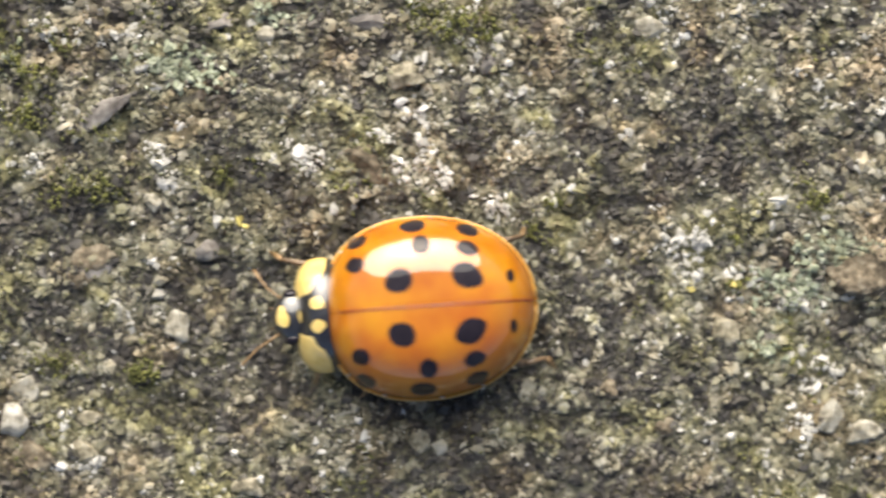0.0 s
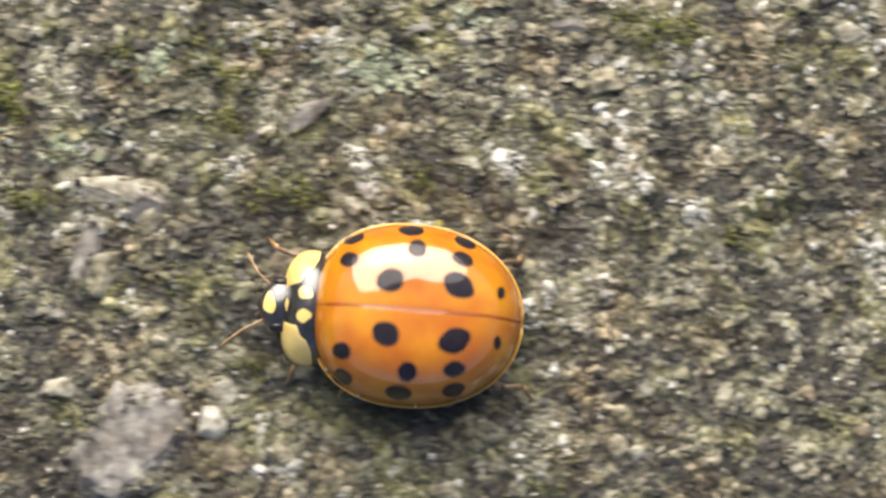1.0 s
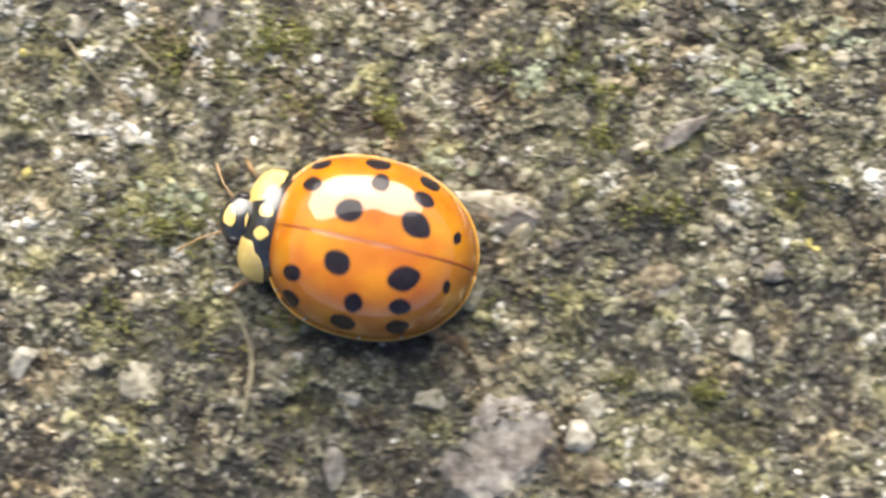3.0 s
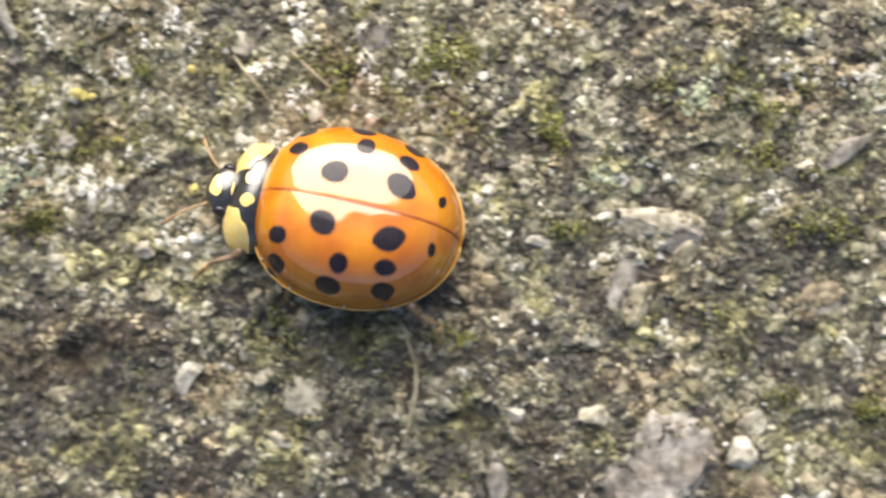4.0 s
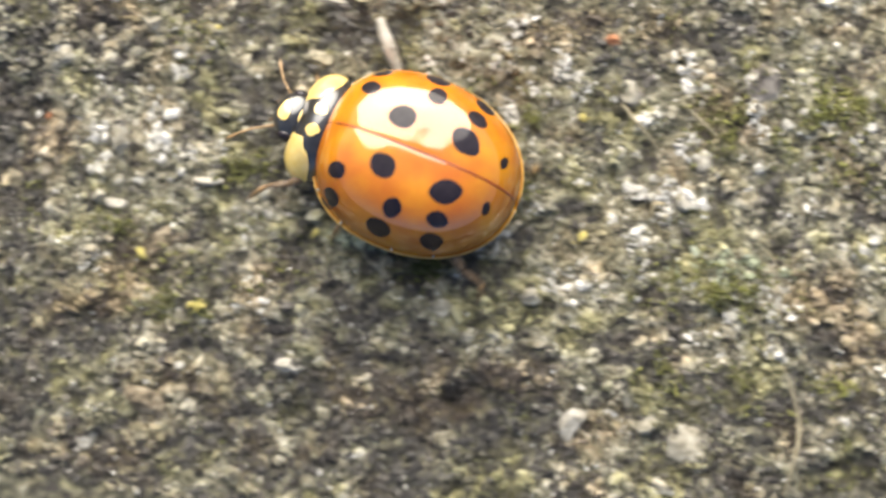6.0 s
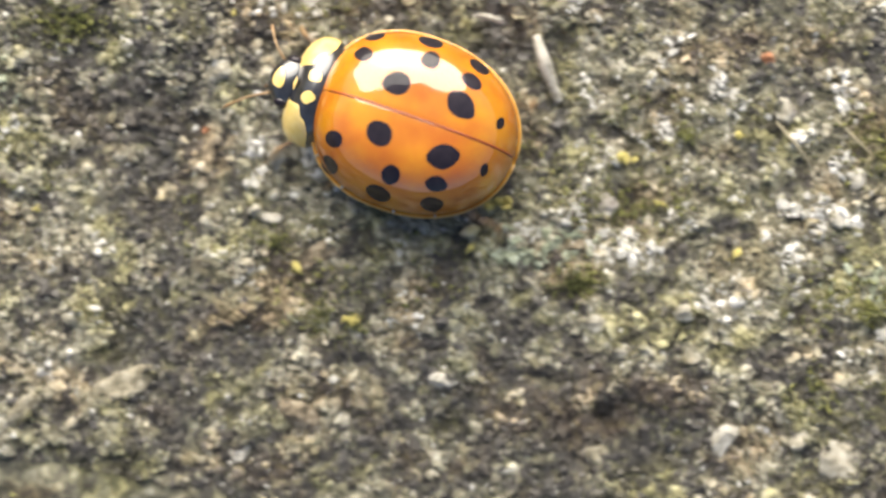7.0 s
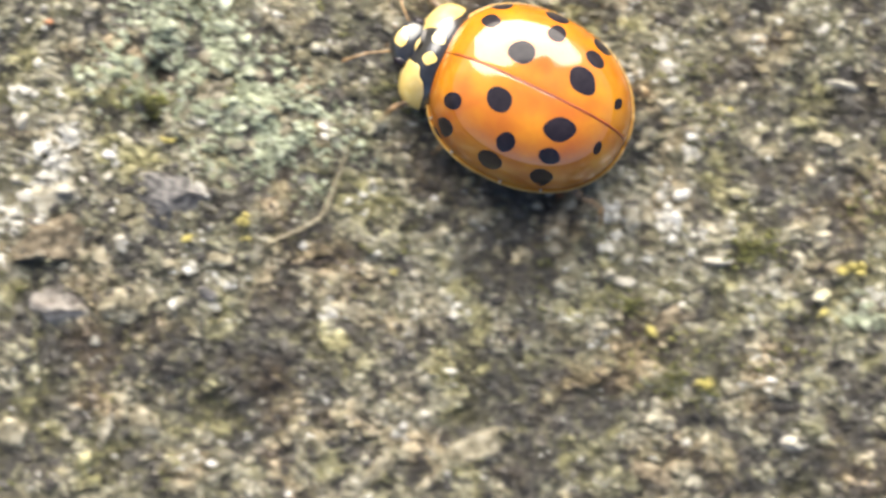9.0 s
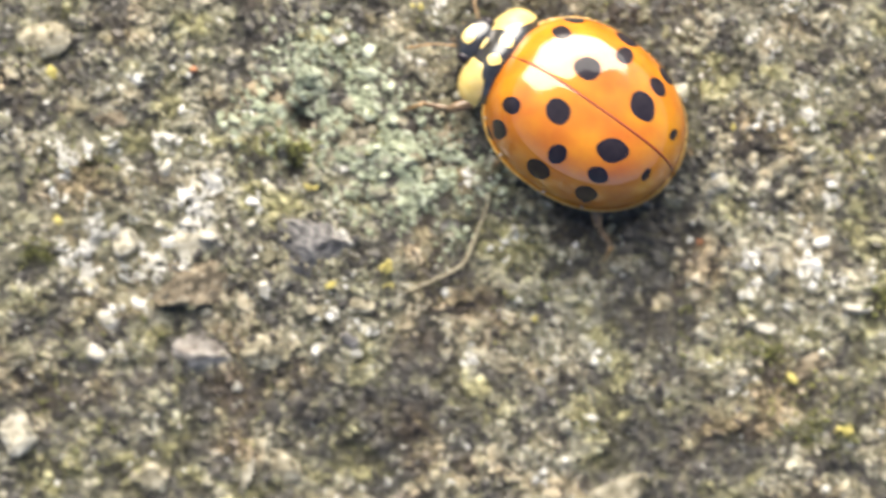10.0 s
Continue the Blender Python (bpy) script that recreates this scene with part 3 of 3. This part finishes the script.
    return tagged(ob, label, "stone", "stones set in the concrete")


STONE_WORDS = {
    "pinkgrey": "pinkish-grey rough stone set in mossy concrete", "tan": "tan sandstone grain set in mossy concrete",
    "pale": "pale cream stone set in mossy concrete", "white": "bright white quartz pebble on the concrete",
    "brown": "brown rough stone set in mossy concrete", "grey": "violet-grey rounded stone among mint lichen", "orange": "small orange brick crumb on the concrete",
}


def stones():
    number, large = count(100), []
    for kind, rows in (("pinkgrey", PINKGREY), ("tan", TAN_EAST + TAN_WEST), ("pale", PALE_EAST + PALE_WEST), ("brown", BROWN), ("grey", GREY),
                       ("white", WHITE_EAST + WHITE_WEST), ("orange", CRUMBS_ORANGE)):
        for row in rows:
            x, y, rx, ry, turn = row
            raised = 0.0
            if kind == "white":   # some quartz pebbles sit in the top of a larger stone
                for bx, by, brx, bry, bturn in large:
                    c, s = math.cos(radians(bturn)), math.sin(radians(bturn))
                    u, v = ((x - bx) * c + (y - by) * s) / brx, ((y - by) * c - (x - bx) * s) / bry
                    if u * u + v * v < 0.8:
                        raised = max(raised, 0.7 * (0.36 * min(brx, bry) + 0.12) * math.sqrt(1 - u * u - v * v))
            elif rx * ry > 0.2:
                large.append(row)
            stone(*row, ROCKS[kind], next(number), STONE_WORDS[kind], raised)


stones()


def crumbs():
    """Grit lodged on the edges of the larger stones."""
    rng = np.random.RandomState(77)
    places, above = [], []
    for x, y, rx, ry, turn in PINKGREY + TAN_EAST + TAN_WEST + PALE_EAST + PALE_WEST + BROWN + GREY:
        n = int(46 * math.pi * rx * ry)
        r, w, a = rng.uniform(0.62, 1.18, n), rng.uniform(0, 2 * math.pi, n), radians(turn)
        u, v = rx * r * np.cos(w), ry * r * np.sin(w)
        places.append(np.stack([x + u * math.cos(a) - v * math.sin(a), y + u * math.sin(a) + v * math.cos(a)], 1))
        above.append((0.36 * min(rx, ry) + 0.12) * 0.85 * np.sqrt(np.clip(1 - (r / 1.12) ** 2, 0, 1)))
    places, above = np.concatenate(places), np.concatenate(above)
    keep = lattice(places[:, 0], places[:, 1], 0.3, 79) > -0.15
    places, above = places[keep], above[keep]
    sizes = np.exp(rng.normal(math.log(0.055), 0.3, len(places)))
    half = rng.uniform(0, 1, len(places)) < 0.5
    scatter("olive_crumbs", places[half], sizes[half], OLIVE_GRIT, 1, rng, "olive grit lodged on the larger stones", "grit", above=above[half])
    scatter("dark_crumbs", places[~half], sizes[~half], DARK_GRIT, 1, rng, "dark grit lodged on the larger stones", "grit", above=above[~half])


crumbs()


# ---- ladybird: x ahead, y to its left, z up, in millimetres ----
AHEAD, BEHIND, WIDE, TALL, RIM = 2.48, 2.82, 2.27, 1.95, 1.05


def dome(x, y):
    """Height of the wing cases over the plane in which their rim lies."""
    x, y = np.asarray(x, float), np.asarray(y, float)
    power = np.where(x > 0, 2.35, 2.1)
    rho = (np.abs(x / np.where(x > 0, AHEAD, BEHIND)) ** power + np.abs(y / WIDE) ** power) ** (1 / power)
    side = np.abs(y)
    knob = 0.045 * np.exp(-((x - 1.75) / 0.34) ** 2 - ((side - 1.15) / 0.30) ** 2) + 0.030 * np.exp(-((x - 1.95) / 0.25) ** 2 - ((side - 0.50) / 0.22) ** 2)
    ripple = 0.015 * lattice(x + 3, side, 0.90, 51) + 0.007 * lattice(x + 3, side, 0.42, 52)
    return RIM + TALL * np.clip(1 - rho ** 3.5, 0, 1) ** 0.5 + (knob + ripple) * np.clip(1 - rho ** 6, 0, 1)


def outline(angle):
    """The rim of the wing cases at an angle from ahead."""
    c, s = abs(math.cos(angle)), abs(math.sin(angle))
    power = 2.35 if math.cos(angle) > 0 else 2.1
    r = ((c / (AHEAD if math.cos(angle) > 0 else BEHIND)) ** power + (s / WIDE) ** power) ** (-1 / power)
    return r * math.cos(angle), r * math.sin(angle)


def wing_case(side):
    rings, spokes = 64, 84
    points = []
    for j in range(spokes + 1):
        ex, ey = outline(math.pi * j / spokes)
        for i in range(rings + 1):
            k = math.sin(0.5 * math.pi * i / rings)
            x, y = ex * k, ey * k
            z = float(dome(x, y)) - 0.006 * math.exp(-(y / 0.045) ** 2)
            points.append((x, side * max(y, 0.008), z))
        points.append((ex * 1.022, side * max(ey * 1.026, 0.008), RIM - 0.005))
        points.append((ex * 1.018, side * max(ey * 1.020, 0.008), RIM - 0.06))
        points.append((ex * 0.94, side * max(ey * 0.94, 0.008), RIM - 0.08))
    row = rings + 4
    faces = [(j * row + i, j * row + i + 1, (j + 1) * row + i + 1, (j + 1) * row + i) for j in range(spokes) for i in range(row - 1)]
    if side > 0:
        faces = [f[::-1] for f in faces]
    return mesh_from("wing_case", points, [f[::-1] for f in faces], ORANGE)


def patch_on(height, x, y, rx, ry, turn, seed, mat, name, raised=0.003, rings=6, spokes=26, wobble=0.04):
    """A thin patch that follows a surface given by its height."""
    rng = np.random.RandomState(seed)
    waves = rng.uniform(-1, 1, 3) * wobble, rng.uniform(0, 6.28, 3)
    points, faces = [(x, y, float(height(x, y)) + raised)], []
    a = radians(turn)
    for i in range(1, rings + 1):
        for j in range(spokes):
            w = 2 * math.pi * j / spokes
            r = i / rings * (1 + sum(m * math.cos((n + 2) * w + q) for n, (m, q) in enumerate(zip(*waves))))
            u, v = rx * r * math.cos(w), ry * r * math.sin(w)
            px, py = x + u * math.cos(a) - v * math.sin(a), y + u * math.sin(a) + v * math.cos(a)
            points.append((px, py, float(height(px, py)) + raised))
    for j in range(spokes):
        faces.append((0, 0, 1 + j, 1 + (j + 1) % spokes))
    quads = [(1 + (i - 1) * spokes + j, 1 + i * spokes + j, 1 + i * spokes + (j + 1) % spokes, 1 + (i - 1) * spokes + (j + 1) % spokes)
             for i in range(1, rings) for j in range(spokes)]
    bm = bmesh.new()
    made = [bm.verts.new(Vector(p) * MM) for p in points]
    for f in [f[1:] for f in faces] + quads:
        bm.faces.new([made[n] for n in f]).smooth = True
    bmesh.ops.recalc_face_normals(bm, faces=bm.faces)
    data = bpy.data.meshes.new(name)
    bm.to_mesh(data)
    bm.free()
    data.materials.append(mat)
    return data


# Spots of one wing case: ahead, aside, half length, half width, turn.
SPOTS = [
    (0.60, 0.66, 0.35, 0.30, -25), (-1.08, 0.68, 0.42, 0.30, 28), (-2.16, 0.62, 0.10, 0.17, 0), (1.64, 1.13, 0.24, 0.20, -15),
    (1.58, 1.74, 0.27, 0.18, -20), (0.00, 1.52, 0.24, 0.24, 0), (-1.14, 1.36, 0.28, 0.19, 16), (-1.20, 1.84, 0.29, 0.17, 16), (0.16, 2.02, 0.33, 0.17, -4),
]


def blob(name, parts_of, mat, level=3):
    """Joined ovals, each: centre, radii, turn about z."""
    points, faces = BALLS[level]
    all_points, all_faces = [], []
    for n, (c, r, turn) in enumerate(parts_of):
        a = radians(turn)
        p = points * r
        p = np.stack([p[:, 0] * math.cos(a) - p[:, 1] * math.sin(a), p[:, 0] * math.sin(a) + p[:, 1] * math.cos(a), p[:, 2]], 1) + c
        all_points.append(p)
        all_faces.append(faces + n * len(points))
    return mesh_from(name, np.concatenate(all_points), np.concatenate(all_faces), mat)


def tube(name, path, radii, mat, sides=8):
    """A tapered round limb along a path."""
    points, faces = [], []
    for n, (p, r) in enumerate(zip(path, radii)):
        ahead = (Vector(path[min(n + 1, len(path) - 1)]) - Vector(path[max(n - 1, 0)])).normalized()
        u = ahead.orthogonal().normalized()
        if n:
            u = (last - ahead * last.dot(ahead)).normalized()
        last = u
        v = ahead.cross(u)
        for k in range(sides):
            w = 2 * math.pi * k / sides
            points.append(tuple(Vector(p) + r * (u * math.cos(w) + v * math.sin(w))))
    for n in range(len(path) - 1):
        for k in range(sides):
            faces.append((n * sides + k, n * sides + (k + 1) % sides, (n + 1) * sides + (k + 1) % sides, (n + 1) * sides + k))
    for end in (0, len(path) - 1):
        middle = len(points)
        points.append(tuple(path[end]))
        for k in range(sides):
            a, b = end * sides + k, end * sides + (k + 1) % sides
            faces.append((middle, b, a, a) if end == 0 else (middle, a, b, b))
    bm = bmesh.new()
    made = [bm.verts.new(Vector(p) * MM) for p in points]
    for f in faces:
        bm.faces.new([made[i] for i in dict.fromkeys(f)]).smooth = True
    bmesh.ops.recalc_face_normals(bm, faces=bm.faces)
    data = bpy.data.meshes.new(name)
    bm.to_mesh(data)
    bm.free()
    data.materials.append(mat)
    return data


# Neck shield: middle, half length, half width, height.
NECK_X, NECK_LONG, NECK_WIDE, NECK_RIM, NECK_TALL = 2.56, 0.76, 1.46, 0.92, 0.92


def neck_height(x, y):
    u, v = (np.asarray(x) - NECK_X) / NECK_LONG, np.asarray(y) / NECK_WIDE
    rho2 = np.abs(u) ** 2.4 + np.abs(v) ** 2.4
    return NECK_RIM - 0.10 * v ** 2 + NECK_TALL * np.clip(1 - rho2, 0, 1) ** 0.75 - 0.12 * np.clip(u, 0, 1)


def neck_point(k, w, raised=0.0):
    """A place on the neck shield: k from its middle to its edge, w round it."""
    c, s = math.cos(w), math.sin(w)
    r = (abs(c) ** 2.4 + abs(s) ** 2.4) ** (-1 / 2.4)
    u, v = c * r * k, s * r * k
    x, y = NECK_X + NECK_LONG * u, NECK_WIDE * v
    z = float(neck_height(x, y))
    if u > 0:   # the front edge is hollowed for the head
        x -= 0.08 * u * math.exp(-(v / 0.45) ** 2)
    grow = 1 + raised / 1.2
    return NECK_X + (x - NECK_X) * grow, y * grow, z + raised


def neck_shield():
    rings, spokes = 18, 64
    points = [neck_point(0, 0)]
    for i in range(1, rings + 2):
        k = math.sin(0.5 * math.pi * min(i, rings) / rings)
        for j in range(spokes):
            x, y, z = neck_point(k, 2 * math.pi * j / spokes)
            points.append((x, y, z) if i <= rings else (NECK_X + (x - NECK_X) * 0.9, y * 0.9, NECK_RIM - 0.22))
    faces = []
    for j in range(spokes):
        faces.append((0, 1 + j, 1 + (j + 1) % spokes))
    for i in range(rings):
        for j in range(spokes):
            a, b = 1 + i * spokes + j, 1 + i * spokes + (j + 1) % spokes
            c, d = b + spokes, a + spokes
            faces += [(a, d, c), (a, c, b)]
    return mesh_from("neck_shield", points, faces, BLACK)


def neck_lobe(side):
    """The cream side lobe of the neck shield, wrapped over its edge."""
    across, along = 12, 30
    points, faces = [], []
    for j in range(along + 1):
        f = 2 * j / along - 1
        w = radians(61 + 43 * f)
        inner = 0.50 + 0.34 * abs(f) ** 3.0 + 0.04 * math.sin(5 * f)
        for i in range(across + 2):
            k = inner + (0.998 - inner) * min(i, across) / across
            x, y, z = neck_point(k, w, -0.01 if i == 0 else 0.014)
            if i > across:
                z -= 0.12
            points.append((x, side * y, z))
    row = across + 2
    for j in range(along):
        for i in range(row - 1):
            q = (j * row + i, j * row + i + 1, (j + 1) * row + i + 1, (j + 1) * row + i)
            faces.append(q if side > 0 else q[::-1])
    return mesh_from("cream_patch", points, faces, CREAM)


def leg(beetle, name, side, hip, knee, ankle, toe):
    """A leg that turns about its hip."""
    base = Vector(hip) * MM
    femur = [tuple(Vector(hip).lerp(Vector(knee), k) - Vector(hip)) for k in (0, 0.3, 0.6, 0.85, 1)]
    tibia = [tuple(Vector(knee).lerp(Vector(ankle), k) - Vector(hip) + Vector((0, 0, 0.05 * math.sin(3.14 * k)))) for k in (0, 0.2, 0.5, 0.8, 1)]
    tarsus = [tuple(Vector(ankle).lerp(Vector(toe), k) - Vector(hip) + Vector((0, 0, 0.03 * math.sin(3.14 * k)))) for k in (0, 0.3, 0.36, 0.62, 0.68, 1)]
    ob = part("leg", tube("leg", femur, (0.13, 0.17, 0.17, 0.14, 0.10), LEG_BROWN, 10), beetle)
    ob.location = base
    part("shin", tube("shin", tibia, (0.07, 0.08, 0.075, 0.065, 0.055), LEG_BROWN), ob)
    part("foot", tube("foot", tarsus, (0.065, 0.085, 0.05, 0.075, 0.045, 0.035), LEG_PALE), ob, "pale amber foot")
    claw = [tuple(Vector(toe) - Vector(hip)), tuple(Vector(toe) - Vector(hip) + Vector((0.07, side * 0.05, -0.02))), tuple(Vector(toe) - Vector(hip) + Vector((0.10, side * 0.10, -0.07)))]
    part("claw", tube("claw", claw, (0.03, 0.022, 0.006), LEG_BROWN, 6), ob)
    return ob


# Left side: hip, knee, ankle and toe.
LEGS = {
    "front": ((2.0, 0.75, 0.72), (2.85, 1.88, 0.80), (3.48, 2.14, 0.56), (3.78, 2.52, 0.20)),
    "middle": ((0.7, 1.0, 0.70), (1.05, 1.75, 0.66), (1.30, 2.02, 0.36), (1.40, 2.30, 0.06)),
    "hind": ((-0.9, 1.0, 0.70), (-2.15, 2.12, 0.84), (-2.72, 2.24, 0.56), (-2.86, 2.62, 0.20)),
}


def feeler(side):
    path = [(3.50, -0.42, 0.95), (3.72, -0.60, 0.98), (3.92, -0.78, 0.94), (4.06, -0.98, 0.86), (4.17, -1.15, 0.76), (4.24, -1.28, 0.70)]
    if side > 0:   # stretched further ahead than the other one
        path = [(3.60, 0.34, 0.88), (3.88, 0.52, 0.92), (4.20, 0.70, 0.88), (4.44, 0.90, 0.80), (4.64, 1.08, 0.68), (4.74, 1.16, 0.60)]
    return tube("feeler", path, (0.045, 0.030, 0.026, 0.028, 0.048, 0.026), LEG_PALE)


def ladybird():
    beetle = new("ladybird")
    tagged(beetle, "orange ladybird with black spots and cream neck patches walking", "ladybird")
    for side in (1, -1):
        case = part("wing_case", wing_case(side), beetle, "glossy orange wing case with nine black spots")
        for n, (x, y, rx, ry, turn) in enumerate(SPOTS):
            case_spot = patch_on(dome, x, side * y, rx, ry, side * turn, 60 + n + 20 * (side > 0), BLACK_SPOT, "spot")
            part("spot", case_spot, case)
        # Small white balls stand in for glints along the rim.
        for angle in (38, 62, 98, 124):
            ex, ey = outline(radians(angle))
            part("glint_speck", blob("glint_speck", [((ex * 1.01, side * ey * 1.01, RIM + 0.05), (0.05, 0.04, 0.045), angle)], ROCKS["white"], 1), case, "pale speck standing in for a glint on the rim")
    seam = [(x, 0.0, float(dome(x, 0)) - 0.016) for x in np.linspace(2.1, -2.72, 40)]
    part("suture", tube("suture", seam, [0.036] * 40, SUTURE, 6), beetle, "red-brown seam between the wing cases")
    for side in (1, -1):
        edge = [outline(side * radians(a)) for a in range(14, 179, 4)]
        part("rim", tube("rim", [(x * 1.018, y * 1.02, RIM - 0.03) for x, y in edge], [0.035] * len(edge), AMBER, 6), beetle, "pale amber rim of a wing case")
    part("abdomen", blob("abdomen", [((-0.2, 0, 0.92), (2.40, 2.0, 0.38), 0), ((1.6, 0, 0.85), (1.2, 1.3, 0.36), 0)], BLACK, 4), beetle, "dark underside")
    neck = part("neck_shield", neck_shield(), beetle, "black neck shield with cream side patches")
    for side in (1, -1):
        part("cream_patch", neck_lobe(side), neck)
        part("cream_mark", patch_on(neck_height, 2.66, side * 0.29, 0.18, 0.17, side * 20, 93, CREAM, "cream_mark", 0.010, 5, 22, 0.15), neck)
    part("cream_mark", patch_on(neck_height, 3.12, 0.0, 0.05, 0.16, 0, 95, CREAM, "cream_mark", 0.012, 5, 20, 0.2), neck)
    head = part("head", blob("head", [((3.30, 0, 0.92), (0.52, 0.66, 0.42), 0), ((3.60, 0, 0.80), (0.26, 0.42, 0.26), 0)], BLACK), beetle)

    def brow(x, y):
        u, v = (np.asarray(x) - 3.30) / 0.52, np.asarray(y) / 0.66
        return 0.92 + 0.42 * np.clip(1 - u * u - v * v, 0, 1) ** 0.5

    part("cream_brow", patch_on(brow, 3.56, 0.0, 0.16, 0.27, 0, 97, CREAM, "cream_brow", 0.012, 5, 24, 0.12), head, "cream mark on the brow")
    for side in (1, -1):
        part("eye", blob("eye", [((3.32, side * 0.56, 0.98), (0.22, 0.15, 0.22), 0)], BLACK_SPOT), head)
        part("feeler", feeler(side), head, "amber feeler with clubbed tip")
        part("palp", tube("palp", [(3.74, side * 0.18, 0.72), (3.86, side * 0.26, 0.62), (3.92, side * 0.28, 0.50)], (0.04, 0.05, 0.03), LEG_BROWN, 6), head)
    limbs = {}
    for name, joints in LEGS.items():
        for side in (1, -1):
            limbs[name, side] = leg(beetle, name, side, *[(x, y if side > 0 else -y * (0.72 if name == "front" else 0.84 if name == "middle" else 0.70), z) for x, y, z in joints])
    return beetle, limbs


beetle, limbs = ladybird()


# ---- fibres and flakes ----
def fibre(path, thick, label, mat=FIBRE, name="plant_fibre"):
    n = 24
    pts = [Vector((x, y, float(land(x, y)) + up)) for x, y, up in path]
    smooth_path = []
    for i in range(n + 1):
        u = i / n * (len(pts) - 1)
        k = min(int(u), len(pts) - 2)
        p0, p1, p2, p3 = pts[max(k - 1, 0)], pts[k], pts[k + 1], pts[min(k + 2, len(pts) - 1)]
        f = u - k
        smooth_path.append(tuple(0.5 * ((2 * p1) + (p2 - p0) * f + (2 * p0 - 5 * p1 + 4 * p2 - p3) * f * f + (3 * p1 - p0 - 3 * p2 + p3) * f ** 3)))
    ob = new(name, tube(name, smooth_path, [thick * (1 - 0.5 * abs(2 * i / n - 1)) for i in range(n + 1)], mat))
    return tagged(ob, label, "plant fibre")


fibre([(-20.03, -2.6, 0.15), (-19.56, -3.92, 0.22), (-19.59, -4.89, 0.2), (-19.85, -6.05, 0.12)], 0.06, "thin dry tan fibre lying on the concrete")
fibre([(-45.1, 4.1, 0.12), (-45.47, 2.98, 0.2), (-45.82, 2.37, 0.2), (-47.2, 1.65, 0.10)], 0.06, "thin dry tan fibre bent beside the lichen")
fibre([(-24.45, 4.1, 0.15), (-24.0, 3.55, 0.2), (-23.5, 2.95, 0.12)], 0.05, "short dry fibre lying on the concrete")
fibre([(-22.9, 4.2, 0.15), (-22.5, 3.8, 0.2), (-21.9, 3.3, 0.12)], 0.05, "short dry fibre lying on the concrete")
fibre([(-30.82, 6.1, 0.35), (-30.65, 5.6, 0.42), (-30.45, 5.1, 0.30), (-30.13, 4.4, 0.12)], 0.20, "pale curled plant flake lying on the concrete", ROCKS["white"], "plant_flake")


# ---- how the ladybird walks ----
def motions():
    # Seconds, place in millimetres, height, roll, pitch, heading.
    walk(beetle, [(t, pose(x * MM, y * MM, z * MM, roll, pitch, turn)) for t, x, y, z, roll, pitch, turn in (
        (0, -0.46, -3.160, -0.2, 5.1, -1.9, 183.7),
        (0.5, -3.404, -3.141, -0.2, 4.9, -2.6, 181.8),
        (1, -5.928, -3.295, -0.2, 8.6, -2.0, 175.3),
        (1.5, -8.909, -2.926, -0.2, 3.4, -1.1, 184.7),
        (2, -11.781, -2.474, -0.2, 3.7, -0.4, 172.3),
        (2.5, -14.806, -2.153, -0.2, 2.6, -0.8, 166.8),
        (2.7, -15.406, -1.815, -0.2, 4.9, -1.2, 168.4),
        (3.8, -20.644, -0.347, -0.2, 8.5, -0.2, 166.5),
        (4, -21.283, -0.311, -0.2, 13.5, 0.3, 168.2),
        (4.5, -22.601, 0.165, -0.2, 11.7, 0.1, 161.4),
        (5, -24.739, 0.607, -0.2, 12.4, 1.2, 158.3),
        (5.5, -27.087, 1.600, -0.2, 10.4, 0.9, 161.2),
        (6, -29.855, 2.178, -0.2, 9.7, 1.4, 159.8),
        (6.2, -30.479, 2.561, -0.2, 8.7, 1.5, 162.3),
        (7.3, -34.932, 3.659, -0.2, 3.4, -0.1, 163.5),
        (7.5, -35.303, 3.628, -0.2, 3.8, 1.0, 167.0),
        (8, -37.707, 4.212, -0.2, 3.5, 1.5, 161.3),
        (8.5, -38.631, 5.183, -0.2, 11.0, -1.1, 163.8),
        (9, -40.487, 5.699, -0.2, 6.2, 0.4, 156.8),
        (9.5, -42.410, 6.417, -0.2, 2.4, 1.5, 156.9),
        (10, -42.836, 6.468, -0.2, 6.3, -0.3, 147.8),
    )])
    # Steps: a full cycle ends at each of these times; between them so many cycles are made.
    marks = [(0.0, 0.5), (0.4, 1.0), (2.5, 6.0), (4.05, 10.0), (5.95, 15.0), (7.9, 20.0), (8.7, 22.0), (10.0, 25.0)]
    times, cycles = zip(*marks)
    late = {("front", 1): 0, ("middle", -1): 0, ("hind", 1): 0, ("front", -1): 0.5, ("middle", 1): 0.5, ("hind", -1): 0.5}
    for key, limb in limbs.items():
        name, side = key
        place, rows = limb.location.copy(), []
        for i in range(0, 134):
            t = i * 10.0 / 133
            phase = float(np.interp(t, times, cycles)) + late[key]
            swing = 9 * math.cos(2 * math.pi * phase) - 7 if name == "front" else 13 * math.cos(2 * math.pi * phase) - (9 if name == "hind" else 0)
            lift = 6 * max(0.0, math.sin(2 * math.pi * (phase + 0.5)))
            tuck = 0.5 - 0.5 * math.cos(2 * math.pi * phase) if name == "front" else 0.0   # drawn in under the shield
            drawn = Vector((-0.3, -side * 1.1, 0)) * tuck * MM
            rows.append((t, Matrix.Translation(place + drawn) @ pose(0, 0, 0, side * lift, 0, -side * swing)))
        walk(limb, rows)


motions()
